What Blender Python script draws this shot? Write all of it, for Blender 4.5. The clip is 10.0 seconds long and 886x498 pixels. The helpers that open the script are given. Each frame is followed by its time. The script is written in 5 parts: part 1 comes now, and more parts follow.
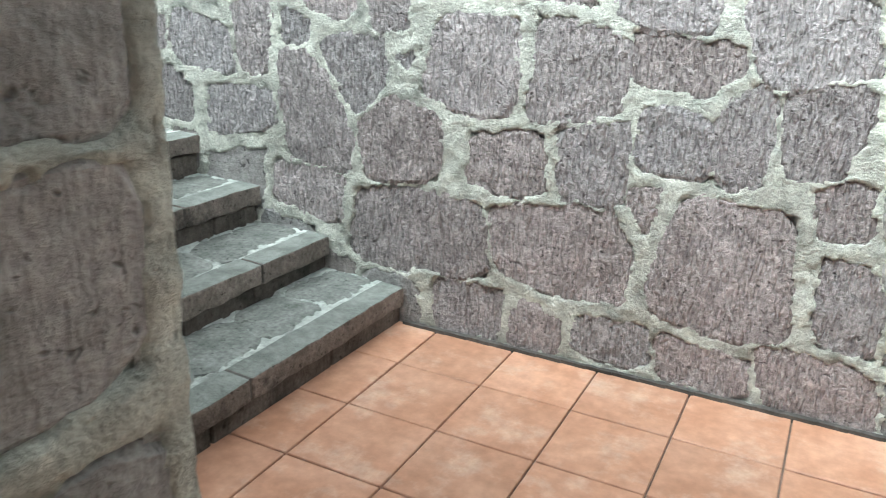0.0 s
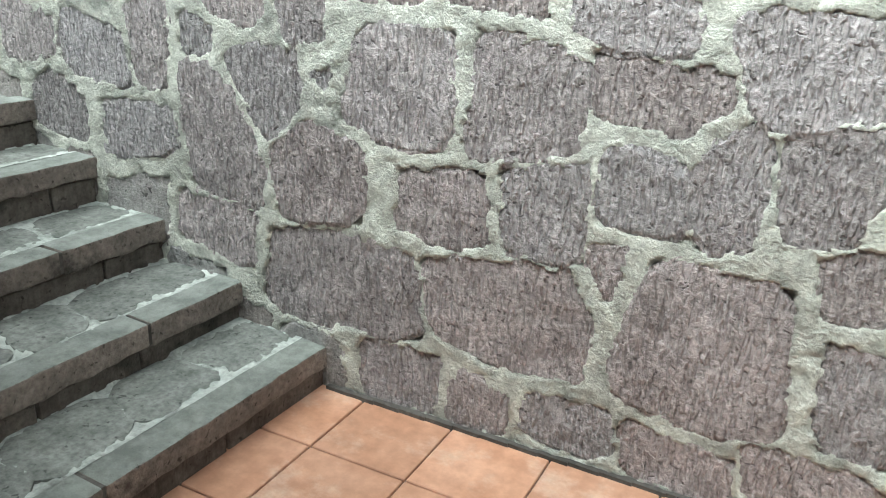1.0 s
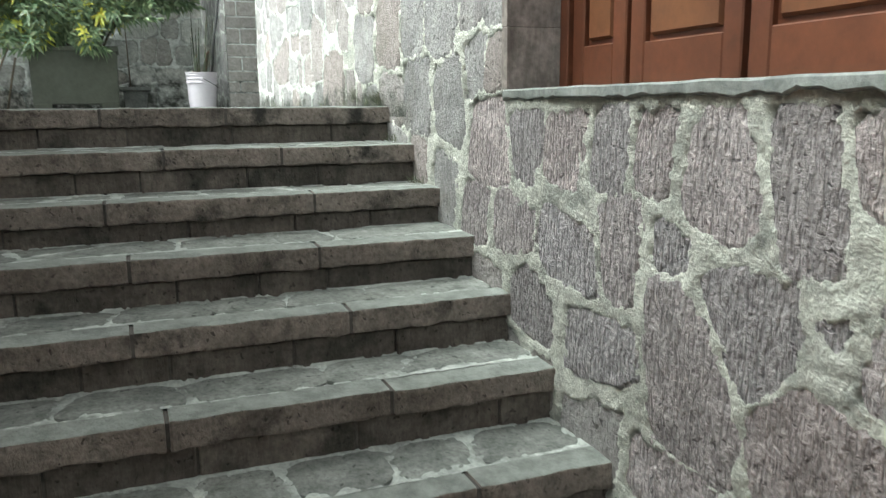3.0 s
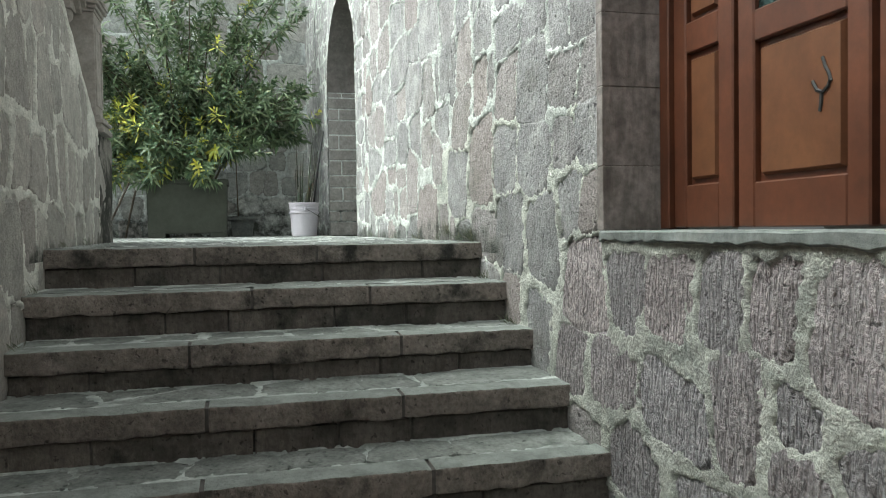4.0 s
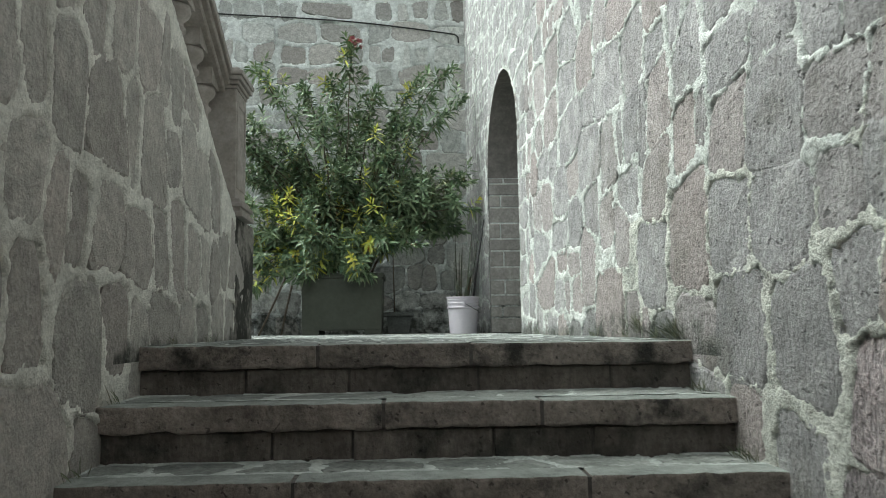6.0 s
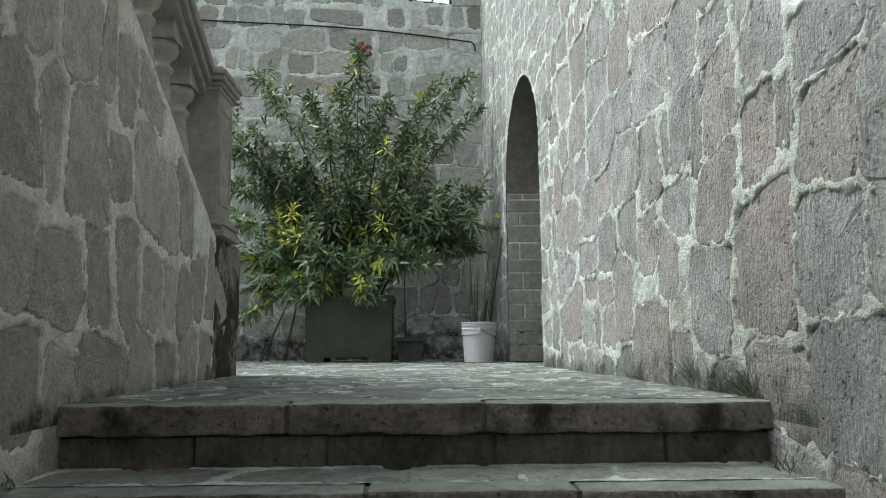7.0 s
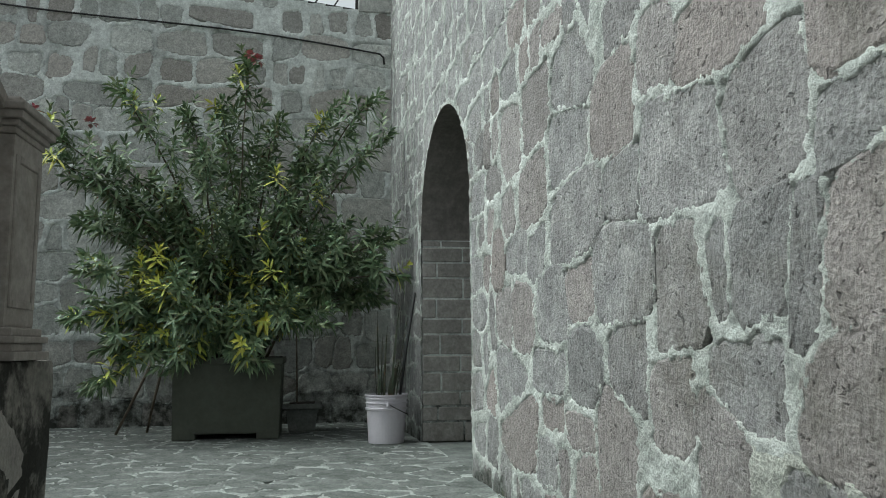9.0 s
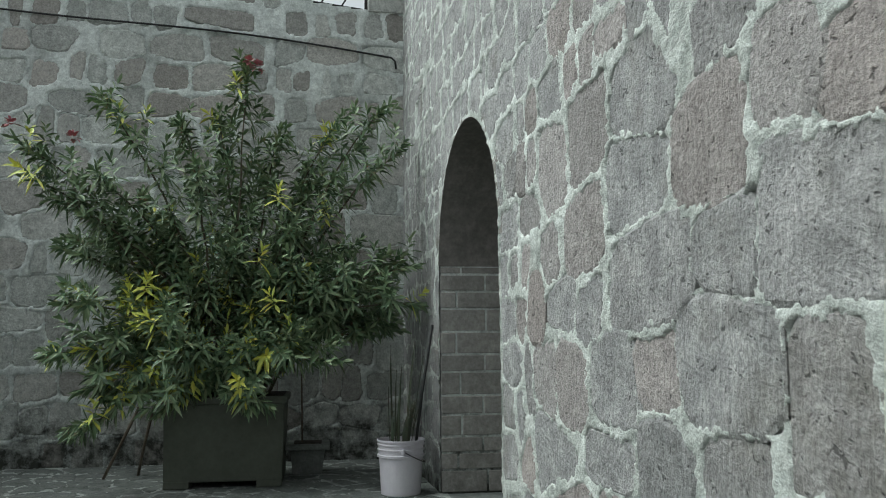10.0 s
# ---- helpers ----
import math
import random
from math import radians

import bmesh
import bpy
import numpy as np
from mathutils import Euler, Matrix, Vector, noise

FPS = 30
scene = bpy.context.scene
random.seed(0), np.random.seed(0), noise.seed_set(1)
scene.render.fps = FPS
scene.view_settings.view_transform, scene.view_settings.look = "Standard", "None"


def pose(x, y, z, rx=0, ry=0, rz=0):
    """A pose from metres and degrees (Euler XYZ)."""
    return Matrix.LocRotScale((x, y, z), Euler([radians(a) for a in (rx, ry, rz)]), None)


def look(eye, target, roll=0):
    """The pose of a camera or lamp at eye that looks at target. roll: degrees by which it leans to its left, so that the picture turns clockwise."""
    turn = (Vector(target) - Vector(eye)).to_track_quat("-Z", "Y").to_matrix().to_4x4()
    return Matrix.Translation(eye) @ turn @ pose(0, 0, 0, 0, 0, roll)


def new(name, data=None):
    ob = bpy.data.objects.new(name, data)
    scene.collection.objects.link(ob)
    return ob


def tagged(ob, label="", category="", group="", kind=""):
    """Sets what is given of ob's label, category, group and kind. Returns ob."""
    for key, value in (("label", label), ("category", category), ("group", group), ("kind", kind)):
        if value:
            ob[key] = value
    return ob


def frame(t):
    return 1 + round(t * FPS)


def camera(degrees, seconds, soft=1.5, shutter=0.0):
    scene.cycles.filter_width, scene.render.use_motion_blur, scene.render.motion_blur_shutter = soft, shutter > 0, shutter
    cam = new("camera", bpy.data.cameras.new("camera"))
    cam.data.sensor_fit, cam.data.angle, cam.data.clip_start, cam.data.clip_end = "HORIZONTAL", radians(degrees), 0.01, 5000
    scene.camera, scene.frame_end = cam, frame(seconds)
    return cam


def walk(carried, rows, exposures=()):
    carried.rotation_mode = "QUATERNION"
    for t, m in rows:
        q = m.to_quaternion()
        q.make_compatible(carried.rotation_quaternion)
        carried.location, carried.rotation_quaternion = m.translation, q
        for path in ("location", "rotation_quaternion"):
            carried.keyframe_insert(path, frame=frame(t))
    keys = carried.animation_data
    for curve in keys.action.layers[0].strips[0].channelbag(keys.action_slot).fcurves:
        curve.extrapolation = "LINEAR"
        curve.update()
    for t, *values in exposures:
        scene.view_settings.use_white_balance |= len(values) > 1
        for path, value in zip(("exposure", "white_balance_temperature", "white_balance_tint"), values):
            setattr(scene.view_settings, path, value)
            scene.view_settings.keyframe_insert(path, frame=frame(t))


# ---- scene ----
from collections import defaultdict

cam = camera(58.7, 10.0, soft=0.95, shutter=0.18)
PATH = [
    (0, (0.65, 0.611, 1.416), (-0.256, 2.264, 0.749), 1.7),
    (0.5, (0.637, 0.953, 1.45), (-0.199, 2.633, 0.756), 2.1),
    (1, (0.574, 1.236, 1.467), (-0.325, 2.879, 0.766), 2.3),
    (1.5, (0.558, 1.472, 1.477), (-0.565, 2.981, 0.797), 1.3),
    (2, (0.44, 1.612, 1.479), (-0.968, 2.898, 0.877), 1.0),
    (2.5, (0.312, 1.746, 1.532), (-1.337, 2.754, 1.017), 0.0),
    (3, (0.175, 1.917, 1.554), (-1.655, 2.64, 1.196), -0.5),
    (4.3, (-0.059, 2.046, 1.633), (-2.008, 2.492, 1.642), -0.7),
    (4.5, (-0.126, 2.077, 1.628), (-2.084, 2.479, 1.672), -0.7),
    (5, (-0.325, 2.078, 1.601), (-2.294, 2.406, 1.723), -0.4),
    (5.5, (-0.591, 2.108, 1.6), (-2.572, 2.326, 1.759), -0.7),
    (6, (-0.904, 2.126, 1.604), (-2.891, 2.224, 1.807), -0.7),
    (6.2, (-1.036, 2.126, 1.614), (-3.024, 2.183, 1.832), -0.8),
    (7.3, (-1.727, 2.209, 1.793), (-3.709, 2.277, 2.054), -0.2),
    (7.5, (-1.836, 2.209, 1.857), (-3.817, 2.32, 2.109), 0.1),
    (8, (-2.117, 2.146, 2.023), (-4.087, 2.392, 2.267), -0.0),
    (8.5, (-2.537, 2.23, 2.205), (-4.503, 2.497, 2.457), 0.2),
    (9, (-2.808, 2.157, 2.353), (-4.767, 2.476, 2.6), -0.3),
    (9.5, (-3.135, 2.156, 2.508), (-5.094, 2.476, 2.75), -0.5),
    (10, (-3.483, 2.181, 2.662), (-5.446, 2.477, 2.906), -0.4),
]
EXPOSURES = [(0.0, 2.4, 5900, 0), (1.0, 2.22, 6100, 0), (1.5, 2.2, 6250, 1), (2.5, 2.12, 6350, 1), (3.0, 1.92, 6350, 1), (4.5, 1.15, 6300, 1), (6.0, 1.03, 6300, 1), (7.5, 0.56, 6250, 0), (8.5, 0.23, 6200, 0), (10.0, 0.2, 6150, 0)]
walk(cam, [(t, look(eye, target, roll)) for t, eye, target, roll in PATH], EXPOSURES)

# ---- world and sun: an overcast sky ----
ELEV, TURN_SUN = radians(50), radians(195)
world = bpy.data.worlds.new("overcast_sky")
scene.world = world
world.use_nodes = True
wn, wl = world.node_tree.nodes, world.node_tree.links
sky = wn.new("ShaderNodeTexSky")
sky.sky_type, sky.sun_disc, sky.sun_elevation, sky.sun_rotation = "NISHITA", False, ELEV, TURN_SUN
sky.dust_density, sky.ozone_density = 4.0, 1.0
grey_sky = wn.new("ShaderNodeHueSaturation")
grey_sky.inputs["Saturation"].default_value = 0.12
wl.new(sky.outputs[0], grey_sky.inputs["Color"])
wl.new(grey_sky.outputs[0], wn["Background"].inputs[0])
wn["Background"].inputs[1].default_value = 0.15
sun = new("sun", bpy.data.lights.new("sun", "SUN"))
sun.data.energy, sun.data.angle, sun.data.color = 1.5, radians(50), (0.97, 1.0, 0.97)
sun.matrix_basis = look((0, 0, 0), (-math.sin(TURN_SUN) * math.cos(ELEV), -math.cos(TURN_SUN) * math.cos(ELEV), -math.sin(ELEV)))


# ---- materials ----
def surface(name, c1, c2, s1=1.5, s2=45.0, rough=0.85, bump=0.4, depth=0.006, vary=0.0, alt=None, pores=0.0,
            grooves=0.0, stain=None, stain_at=(0.55, 0.7), stain_scale=2.5, fine=0.25, metal=0.0, spec=0.35, groove_mix=0.7, foot_dark=None, foot_dark_top=1.85, pale_top=None, mottle=0.5):
    """A mottled surface: two colours at a coarse and a fine scale, pits, tooling grooves and stains."""
    m = bpy.data.materials.new(name)
    m.use_nodes = True
    n, l = m.node_tree.nodes, m.node_tree.links
    b = n["Principled BSDF"]
    b.inputs["Roughness"].default_value, b.inputs["Metallic"].default_value = rough, metal
    b.inputs["Specular IOR Level"].default_value = spec
    place_of = n.new("ShaderNodeVectorMath")
    l.new(n.new("ShaderNodeTexCoord").outputs["Object"], place_of.inputs[0])
    l.new(n.new("ShaderNodeObjectInfo").outputs["Location"], place_of.inputs[1])
    at = place_of.outputs[0]

    def tex(kind, scale, **kw):
        t = n.new(kind)
        t.inputs["Scale"].default_value = scale
        for k, v in kw.items():
            t.inputs[k].default_value = v
        l.new(at, t.inputs["Vector"])
        return t

    def ramp(src, lo, hi, c_lo=(0, 0, 0), c_hi=(1, 1, 1)):
        r = n.new("ShaderNodeValToRGB")
        r.color_ramp.elements[0].position, r.color_ramp.elements[1].position = lo, hi
        r.color_ramp.elements[0].color, r.color_ramp.elements[1].color = (*c_lo, 1), (*c_hi, 1)
        l.new(src, r.inputs[0])
        return r.outputs[0]

    def mix(kind, fac, a, c):
        x = n.new("ShaderNodeMix")
        x.data_type, x.blend_type = "RGBA", kind
        for socket, v in ((x.inputs[0], fac), (x.inputs[6], a), (x.inputs[7], c)):
            if isinstance(v, (int, float)):
                socket.default_value = v
            elif isinstance(v, tuple):
                socket.default_value = (*v, 1)
            else:
                l.new(v, socket)
        return x.outputs[2]

    coarse = tex("ShaderNodeTexNoise", s1, Detail=6.0, Roughness=0.6)
    small = tex("ShaderNodeTexNoise", s2, Detail=5.0, Roughness=0.65)
    col = ramp(coarse.outputs[0], 0.35, 0.65, c1, c2)
    rnd = n.new("ShaderNodeObjectInfo").outputs["Random"]
    if alt:
        col = mix("MIX", ramp(rnd, 0.35, 0.95), col, alt)
    if vary:
        hs = n.new("ShaderNodeHueSaturation")
        scaled = n.new("ShaderNodeMath")
        scaled.operation = "MULTIPLY"
        wrapped = n.new("ShaderNodeMath")
        wrapped.operation = "FRACT"
        scaled.inputs[1].default_value = 7.31
        l.new(rnd, scaled.inputs[0])
        l.new(scaled.outputs[0], wrapped.inputs[0])
        mr = n.new("ShaderNodeMapRange")
        mr.inputs[3].default_value, mr.inputs[4].default_value = 1 - vary, 1 + vary
        l.new(wrapped.outputs[0], mr.inputs[0])
        l.new(mr.outputs[0], hs.inputs["Value"])
        l.new(col, hs.inputs["Color"])
        col = hs.outputs[0]
    if stain:
        col = mix("MIX", ramp(tex("ShaderNodeTexNoise", stain_scale, Detail=8.0, Roughness=0.7).outputs[0], *stain_at), col, stain)
    col = mix("MULTIPLY", fine, col, ramp(small.outputs[0], 0.3, 0.62, (0.25, 0.25, 0.25), (1.25, 1.25, 1.25)))
    col = mix("MULTIPLY", mottle, col, ramp(tex("ShaderNodeTexNoise", 16.0, Detail=4.0, Roughness=0.6).outputs[0], 0.32, 0.68, (0.6, 0.6, 0.6), (1.25, 1.25, 1.25)))
    height = small.outputs[0]
    if pores:
        pit = ramp(tex("ShaderNodeTexNoise", pores * 1.6, Detail=2.5, Roughness=0.55, Distortion=0.4).outputs[0], 0.29, 0.37)
        col = mix("MULTIPLY", 0.6, col, pit)
        height = mix("MULTIPLY", 0.85, height, pit)
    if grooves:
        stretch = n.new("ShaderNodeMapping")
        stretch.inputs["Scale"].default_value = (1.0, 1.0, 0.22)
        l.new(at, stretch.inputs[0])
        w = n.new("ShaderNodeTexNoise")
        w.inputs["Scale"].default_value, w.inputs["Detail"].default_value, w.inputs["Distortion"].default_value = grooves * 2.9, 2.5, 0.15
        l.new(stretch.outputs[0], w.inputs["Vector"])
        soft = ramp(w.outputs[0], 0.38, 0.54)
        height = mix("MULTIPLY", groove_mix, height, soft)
        # groove shade painted into the colour, on top of the bump
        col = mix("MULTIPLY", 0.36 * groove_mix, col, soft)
    if pale_top:  # paler mottled tone on faces that point up
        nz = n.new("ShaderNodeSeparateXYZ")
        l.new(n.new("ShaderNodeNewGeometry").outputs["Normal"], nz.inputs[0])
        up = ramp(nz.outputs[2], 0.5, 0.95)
        col = mix("MIX", up, col, mix("MULTIPLY", 0.7, pale_top, ramp(tex("ShaderNodeTexNoise", 9.0, Detail=8.0, Roughness=0.75).outputs[0], 0.38, 0.62, (0.45, 0.45, 0.45), (1.1, 1.1, 1.1))))
    if foot_dark:  # patchy darkening that climbs from the landing; mildew on the two side walls
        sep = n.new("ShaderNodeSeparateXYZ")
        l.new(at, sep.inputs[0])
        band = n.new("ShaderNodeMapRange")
        band.inputs[1].default_value, band.inputs[2].default_value, band.inputs[3].default_value, band.inputs[4].default_value = 1.50, foot_dark_top, 0.32, -0.1
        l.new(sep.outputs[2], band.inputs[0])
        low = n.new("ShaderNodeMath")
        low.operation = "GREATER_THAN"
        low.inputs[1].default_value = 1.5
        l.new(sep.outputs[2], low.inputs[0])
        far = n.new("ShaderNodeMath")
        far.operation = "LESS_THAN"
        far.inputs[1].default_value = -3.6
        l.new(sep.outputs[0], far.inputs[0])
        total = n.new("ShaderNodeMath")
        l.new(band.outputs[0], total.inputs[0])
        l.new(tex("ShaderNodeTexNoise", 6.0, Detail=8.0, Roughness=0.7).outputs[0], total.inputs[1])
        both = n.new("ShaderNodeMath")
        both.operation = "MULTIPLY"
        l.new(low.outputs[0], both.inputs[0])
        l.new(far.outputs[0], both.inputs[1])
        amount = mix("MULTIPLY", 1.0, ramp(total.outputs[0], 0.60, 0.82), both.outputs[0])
        col = mix("MIX", amount, col, foot_dark)
    l.new(col, b.inputs["Base Color"])
    if bump:
        bp = n.new("ShaderNodeBump")
        bp.inputs["Strength"].default_value, bp.inputs["Distance"].default_value = bump, depth
        l.new(height, bp.inputs["Height"])
        l.new(bp.outputs[0], b.inputs["Normal"])
    return m


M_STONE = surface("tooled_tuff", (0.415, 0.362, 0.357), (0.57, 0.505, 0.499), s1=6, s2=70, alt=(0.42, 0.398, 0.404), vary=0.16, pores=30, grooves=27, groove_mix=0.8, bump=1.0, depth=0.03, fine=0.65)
M_STONE_UP = surface("weathered_tuff", (0.268, 0.264, 0.262), (0.40, 0.392, 0.386), s1=6, s2=60, alt=(0.36, 0.318, 0.302), vary=0.15, pores=24, grooves=22, groove_mix=0.28, bump=1.0, depth=0.016, fine=0.42, stain=(0.19, 0.178, 0.155), stain_at=(0.54, 0.74), stain_scale=1.7, foot_dark=(0.05, 0.055, 0.045))
# back wall stone: low patches are just darker, up to 2.5 m
M_STONE_BACK = surface("grey_tuff", (0.43, 0.442, 0.42), (0.585, 0.597, 0.57), s1=4, s2=55, alt=(0.41, 0.385, 0.36), vary=0.2, bump=0.8, depth=0.014, fine=0.45, foot_dark=(0.05, 0.053, 0.045), foot_dark_top=2.5)
M_STONE_LEFT = surface("shaded_tuff", (0.37, 0.358, 0.33), (0.50, 0.484, 0.447), s1=6, s2=60, alt=(0.43, 0.40, 0.37), vary=0.15, bump=1.0, depth=0.014, fine=0.35, stain=(0.15, 0.15, 0.125), stain_at=(0.6, 0.8), foot_dark=(0.05, 0.053, 0.045), foot_dark_top=1.68)
M_MORTAR = surface("lime_mortar", (0.49, 0.50, 0.447), (0.72, 0.73, 0.66), s1=4, s2=85, bump=1.0, depth=0.022, fine=0.28, stain=(0.33, 0.34, 0.31), stain_at=(0.52, 0.68), stain_scale=3.5, foot_dark=(0.05, 0.055, 0.045))
M_MORTAR_UP = surface("pale_mortar", (0.42, 0.44, 0.41), (0.68, 0.705, 0.67), s1=4, s2=85, bump=1.0, depth=0.012, fine=0.24, stain=(0.36, 0.375, 0.35), stain_at=(0.54, 0.70), stain_scale=3.0, foot_dark=(0.05, 0.055, 0.045))
M_MORTAR_LEFT = surface("aged_mortar", (0.63, 0.63, 0.575), (0.80, 0.795, 0.735), s1=3, s2=70, bump=1.0, depth=0.012, fine=0.3, stain=(0.22, 0.22, 0.19), stain_at=(0.6, 0.76), stain_scale=3.4, foot_dark=(0.05, 0.053, 0.045), foot_dark_top=1.68)
# back wall mortar: darker patches low down, up to 2.7 m
M_MORTAR_BACK = surface("grey_mortar", (0.62, 0.65, 0.63), (0.80, 0.83, 0.805), s1=2, s2=55, bump=0.8, depth=0.012, fine=0.3, stain=(0.36, 0.375, 0.36), stain_at=(0.5, 0.68), stain_scale=1.6, foot_dark=(0.05, 0.053, 0.045), foot_dark_top=2.7)
M_NOSING = surface("step_stone", (0.17, 0.146, 0.127), (0.27, 0.234, 0.208), s1=5, s2=55, vary=0.14, pores=30, bump=0.9, depth=0.012, fine=0.5, pale_top=(0.27, 0.288, 0.265), stain=(0.035, 0.034, 0.03), stain_at=(0.52, 0.66), stain_scale=3.5)
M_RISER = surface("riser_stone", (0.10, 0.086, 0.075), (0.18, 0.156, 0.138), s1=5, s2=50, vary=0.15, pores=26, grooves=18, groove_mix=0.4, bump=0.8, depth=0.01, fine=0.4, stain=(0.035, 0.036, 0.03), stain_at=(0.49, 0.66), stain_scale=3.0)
M_FLAG = surface("flagstone", (0.13, 0.142, 0.132), (0.225, 0.238, 0.224), s1=7, s2=60, vary=0.2, pores=26, bump=0.8, depth=0.01, fine=0.5, stain=(0.11, 0.11, 0.10), stain_at=(0.6, 0.8))
M_TREAD = surface("tread_stone", (0.17, 0.18, 0.165), (0.285, 0.297, 0.275), s1=7, s2=55, vary=0.15, pores=26, bump=0.8, depth=0.01, fine=0.5, stain=(0.08, 0.082, 0.07), stain_at=(0.58, 0.76), stain_scale=3.5)
M_JOINT_LAND = surface("landing_joint_mortar", (0.31, 0.328, 0.31), (0.50, 0.522, 0.495), s1=5, s2=60, bump=0.7, depth=0.008, fine=0.45, stain=(0.15, 0.16, 0.145), stain_at=(0.5, 0.66), stain_scale=4)
M_JOINT = surface("step_joint_mortar", (0.33, 0.352, 0.33), (0.58, 0.61, 0.575), s1=7, s2=60, bump=0.6, depth=0.006, fine=0.35, stain=(0.20, 0.21, 0.19), stain_at=(0.5, 0.66), stain_scale=5)
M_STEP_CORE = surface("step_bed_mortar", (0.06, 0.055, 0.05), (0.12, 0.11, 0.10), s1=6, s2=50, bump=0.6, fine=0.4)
M_TILE = surface("terracotta_tile", (0.46, 0.235, 0.145), (0.57, 0.325, 0.22), s1=4, s2=25, rough=0.4, bump=0.12, depth=0.003, vary=0.1, fine=0.14, spec=0.5, mottle=0.25, stain=(0.66, 0.49, 0.39), stain_at=(0.52, 0.78), stain_scale=5)
M_GROUT = surface("tile_grout", (0.20, 0.15, 0.12), (0.30, 0.23, 0.19), fine=0.3)
M_WOOD = surface("varnished_wood", (0.072, 0.024, 0.012), (0.115, 0.039, 0.019), mottle=0.25, s1=3, s2=20, rough=0.38, bump=0.1, depth=0.003, fine=0.3, spec=0.5, grooves=0.0)
M_WOOD_PANEL = surface("varnished_wood_panel", (0.098, 0.038, 0.018), (0.14, 0.058, 0.026), mottle=0.25, s1=2.5, s2=14, rough=0.36, bump=0.1, depth=0.003, fine=0.3, spec=0.5)
M_JAMB = surface("jamb_stone", (0.19, 0.165, 0.15), (0.29, 0.256, 0.238), s1=5, s2=40, vary=0.12, grooves=10, bump=0.6, depth=0.006, fine=0.35)
M_SILL = surface("sill_mortar", (0.14, 0.152, 0.145), (0.26, 0.277, 0.262), s1=5, s2=45, bump=0.6, fine=0.35, stain=(0.2, 0.2, 0.18))
M_BRICK = surface("arch_block", (0.30, 0.283, 0.265), (0.40, 0.38, 0.355), s1=5, s2=45, vary=0.16, bump=0.5, fine=0.35)
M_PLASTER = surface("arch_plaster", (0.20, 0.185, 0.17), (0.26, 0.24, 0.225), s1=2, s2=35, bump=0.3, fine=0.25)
M_CAST = surface("cast_stone", (0.275, 0.252, 0.23), (0.355, 0.328, 0.304), s1=3, s2=50, bump=0.25, depth=0.004, fine=0.2, stain=(0.16, 0.14, 0.12), stain_at=(0.6, 0.85), stain_scale=2)
M_MOULD = surface("mildewed_stone", (0.20, 0.19, 0.17), (0.32, 0.30, 0.27), s1=4, s2=45, bump=0.7, fine=0.4, stain=(0.025, 0.025, 0.02), stain_at=(0.40, 0.50), stain_scale=3.2)
M_PLANTER = surface("planter_plastic", (0.085, 0.092, 0.072), (0.112, 0.12, 0.095), s1=2, s2=30, rough=0.6, bump=0.08, fine=0.15, mottle=0.12)
M_POT = surface("small_pot_grey", (0.15, 0.16, 0.15), (0.22, 0.23, 0.215), s1=5, s2=40, rough=0.7, bump=0.2, fine=0.3)
M_BUCKET = surface("bucket_plastic", (0.66, 0.62, 0.68), (0.74, 0.70, 0.75), s1=5, s2=60, rough=0.42, bump=0.03, fine=0.06, spec=0.5, mottle=0.06)
M_SOIL = surface("soil", (0.03, 0.025, 0.02), (0.06, 0.05, 0.04), s1=20, s2=90, bump=0.8, fine=0.4)
M_BARK = surface("bark", (0.10, 0.085, 0.06), (0.17, 0.15, 0.11), s1=12, s2=70, bump=0.5, fine=0.35)
M_STICK = surface("old_stick", (0.13, 0.105, 0.08), (0.22, 0.18, 0.14), s1=10, s2=60, bump=0.3, fine=0.3)
M_DARK = surface("black_cable", (0.02, 0.02, 0.02), (0.035, 0.035, 0.035), rough=0.6, bump=0.05, fine=0.1)
M_IRON = surface("iron", (0.03, 0.03, 0.03), (0.05, 0.045, 0.04), rough=0.55, bump=0.1, metal=0.6)
M_PLAIN = surface("plain_render", (0.38, 0.37, 0.34), (0.48, 0.47, 0.44), s1=1.2, s2=30, bump=0.3, fine=0.25)


def leaf_material(name, c1, c2, c3):
    m = bpy.data.materials.new(name)
    m.use_nodes = True
    n, l = m.node_tree.nodes, m.node_tree.links
    b = n["Principled BSDF"]
    isl = n.new("ShaderNodeNewGeometry").outputs["Random Per Island"]
    r = n.new("ShaderNodeValToRGB")
    e = r.color_ramp.elements
    e[0].color, e[1].color = (*c1, 1), (*c3, 1)
    e.new(0.5).color = (*c2, 1)
    l.new(isl, r.inputs[0])
    nz = n.new("ShaderNodeTexNoise")
    nz.inputs["Scale"].default_value = 3.0
    mx = n.new("ShaderNodeMix")
    mx.data_type, mx.blend_type = "RGBA", "MULTIPLY"
    mx.inputs[0].default_value = 0.3
    l.new(r.outputs[0], mx.inputs[6])
    l.new(nz.outputs[0], mx.inputs[7])
    l.new(mx.outputs[2], b.inputs["Base Color"])
    b.inputs["Roughness"].default_value = 0.5
    b.inputs["Transmission Weight"].default_value = 0.0
    b.inputs["Subsurface Weight"].default_value = 0.08
    return m


M_LEAF = leaf_material("oleander_leaf", (0.095, 0.155, 0.08), (0.19, 0.275, 0.14), (0.34, 0.42, 0.24))
M_LEAF_Y = leaf_material("yellowed_leaf", (0.62, 0.60, 0.10), (0.80, 0.80, 0.16), (0.66, 0.74, 0.2))
M_FLOWER = leaf_material("pink_flower", (0.42, 0.13, 0.16), (0.5, 0.2, 0.22), (0.46, 0.22, 0.22))
M_SNAKE = leaf_material("dry_upright_leaf", (0.045, 0.06, 0.035), (0.07, 0.085, 0.05), (0.10, 0.11, 0.075))

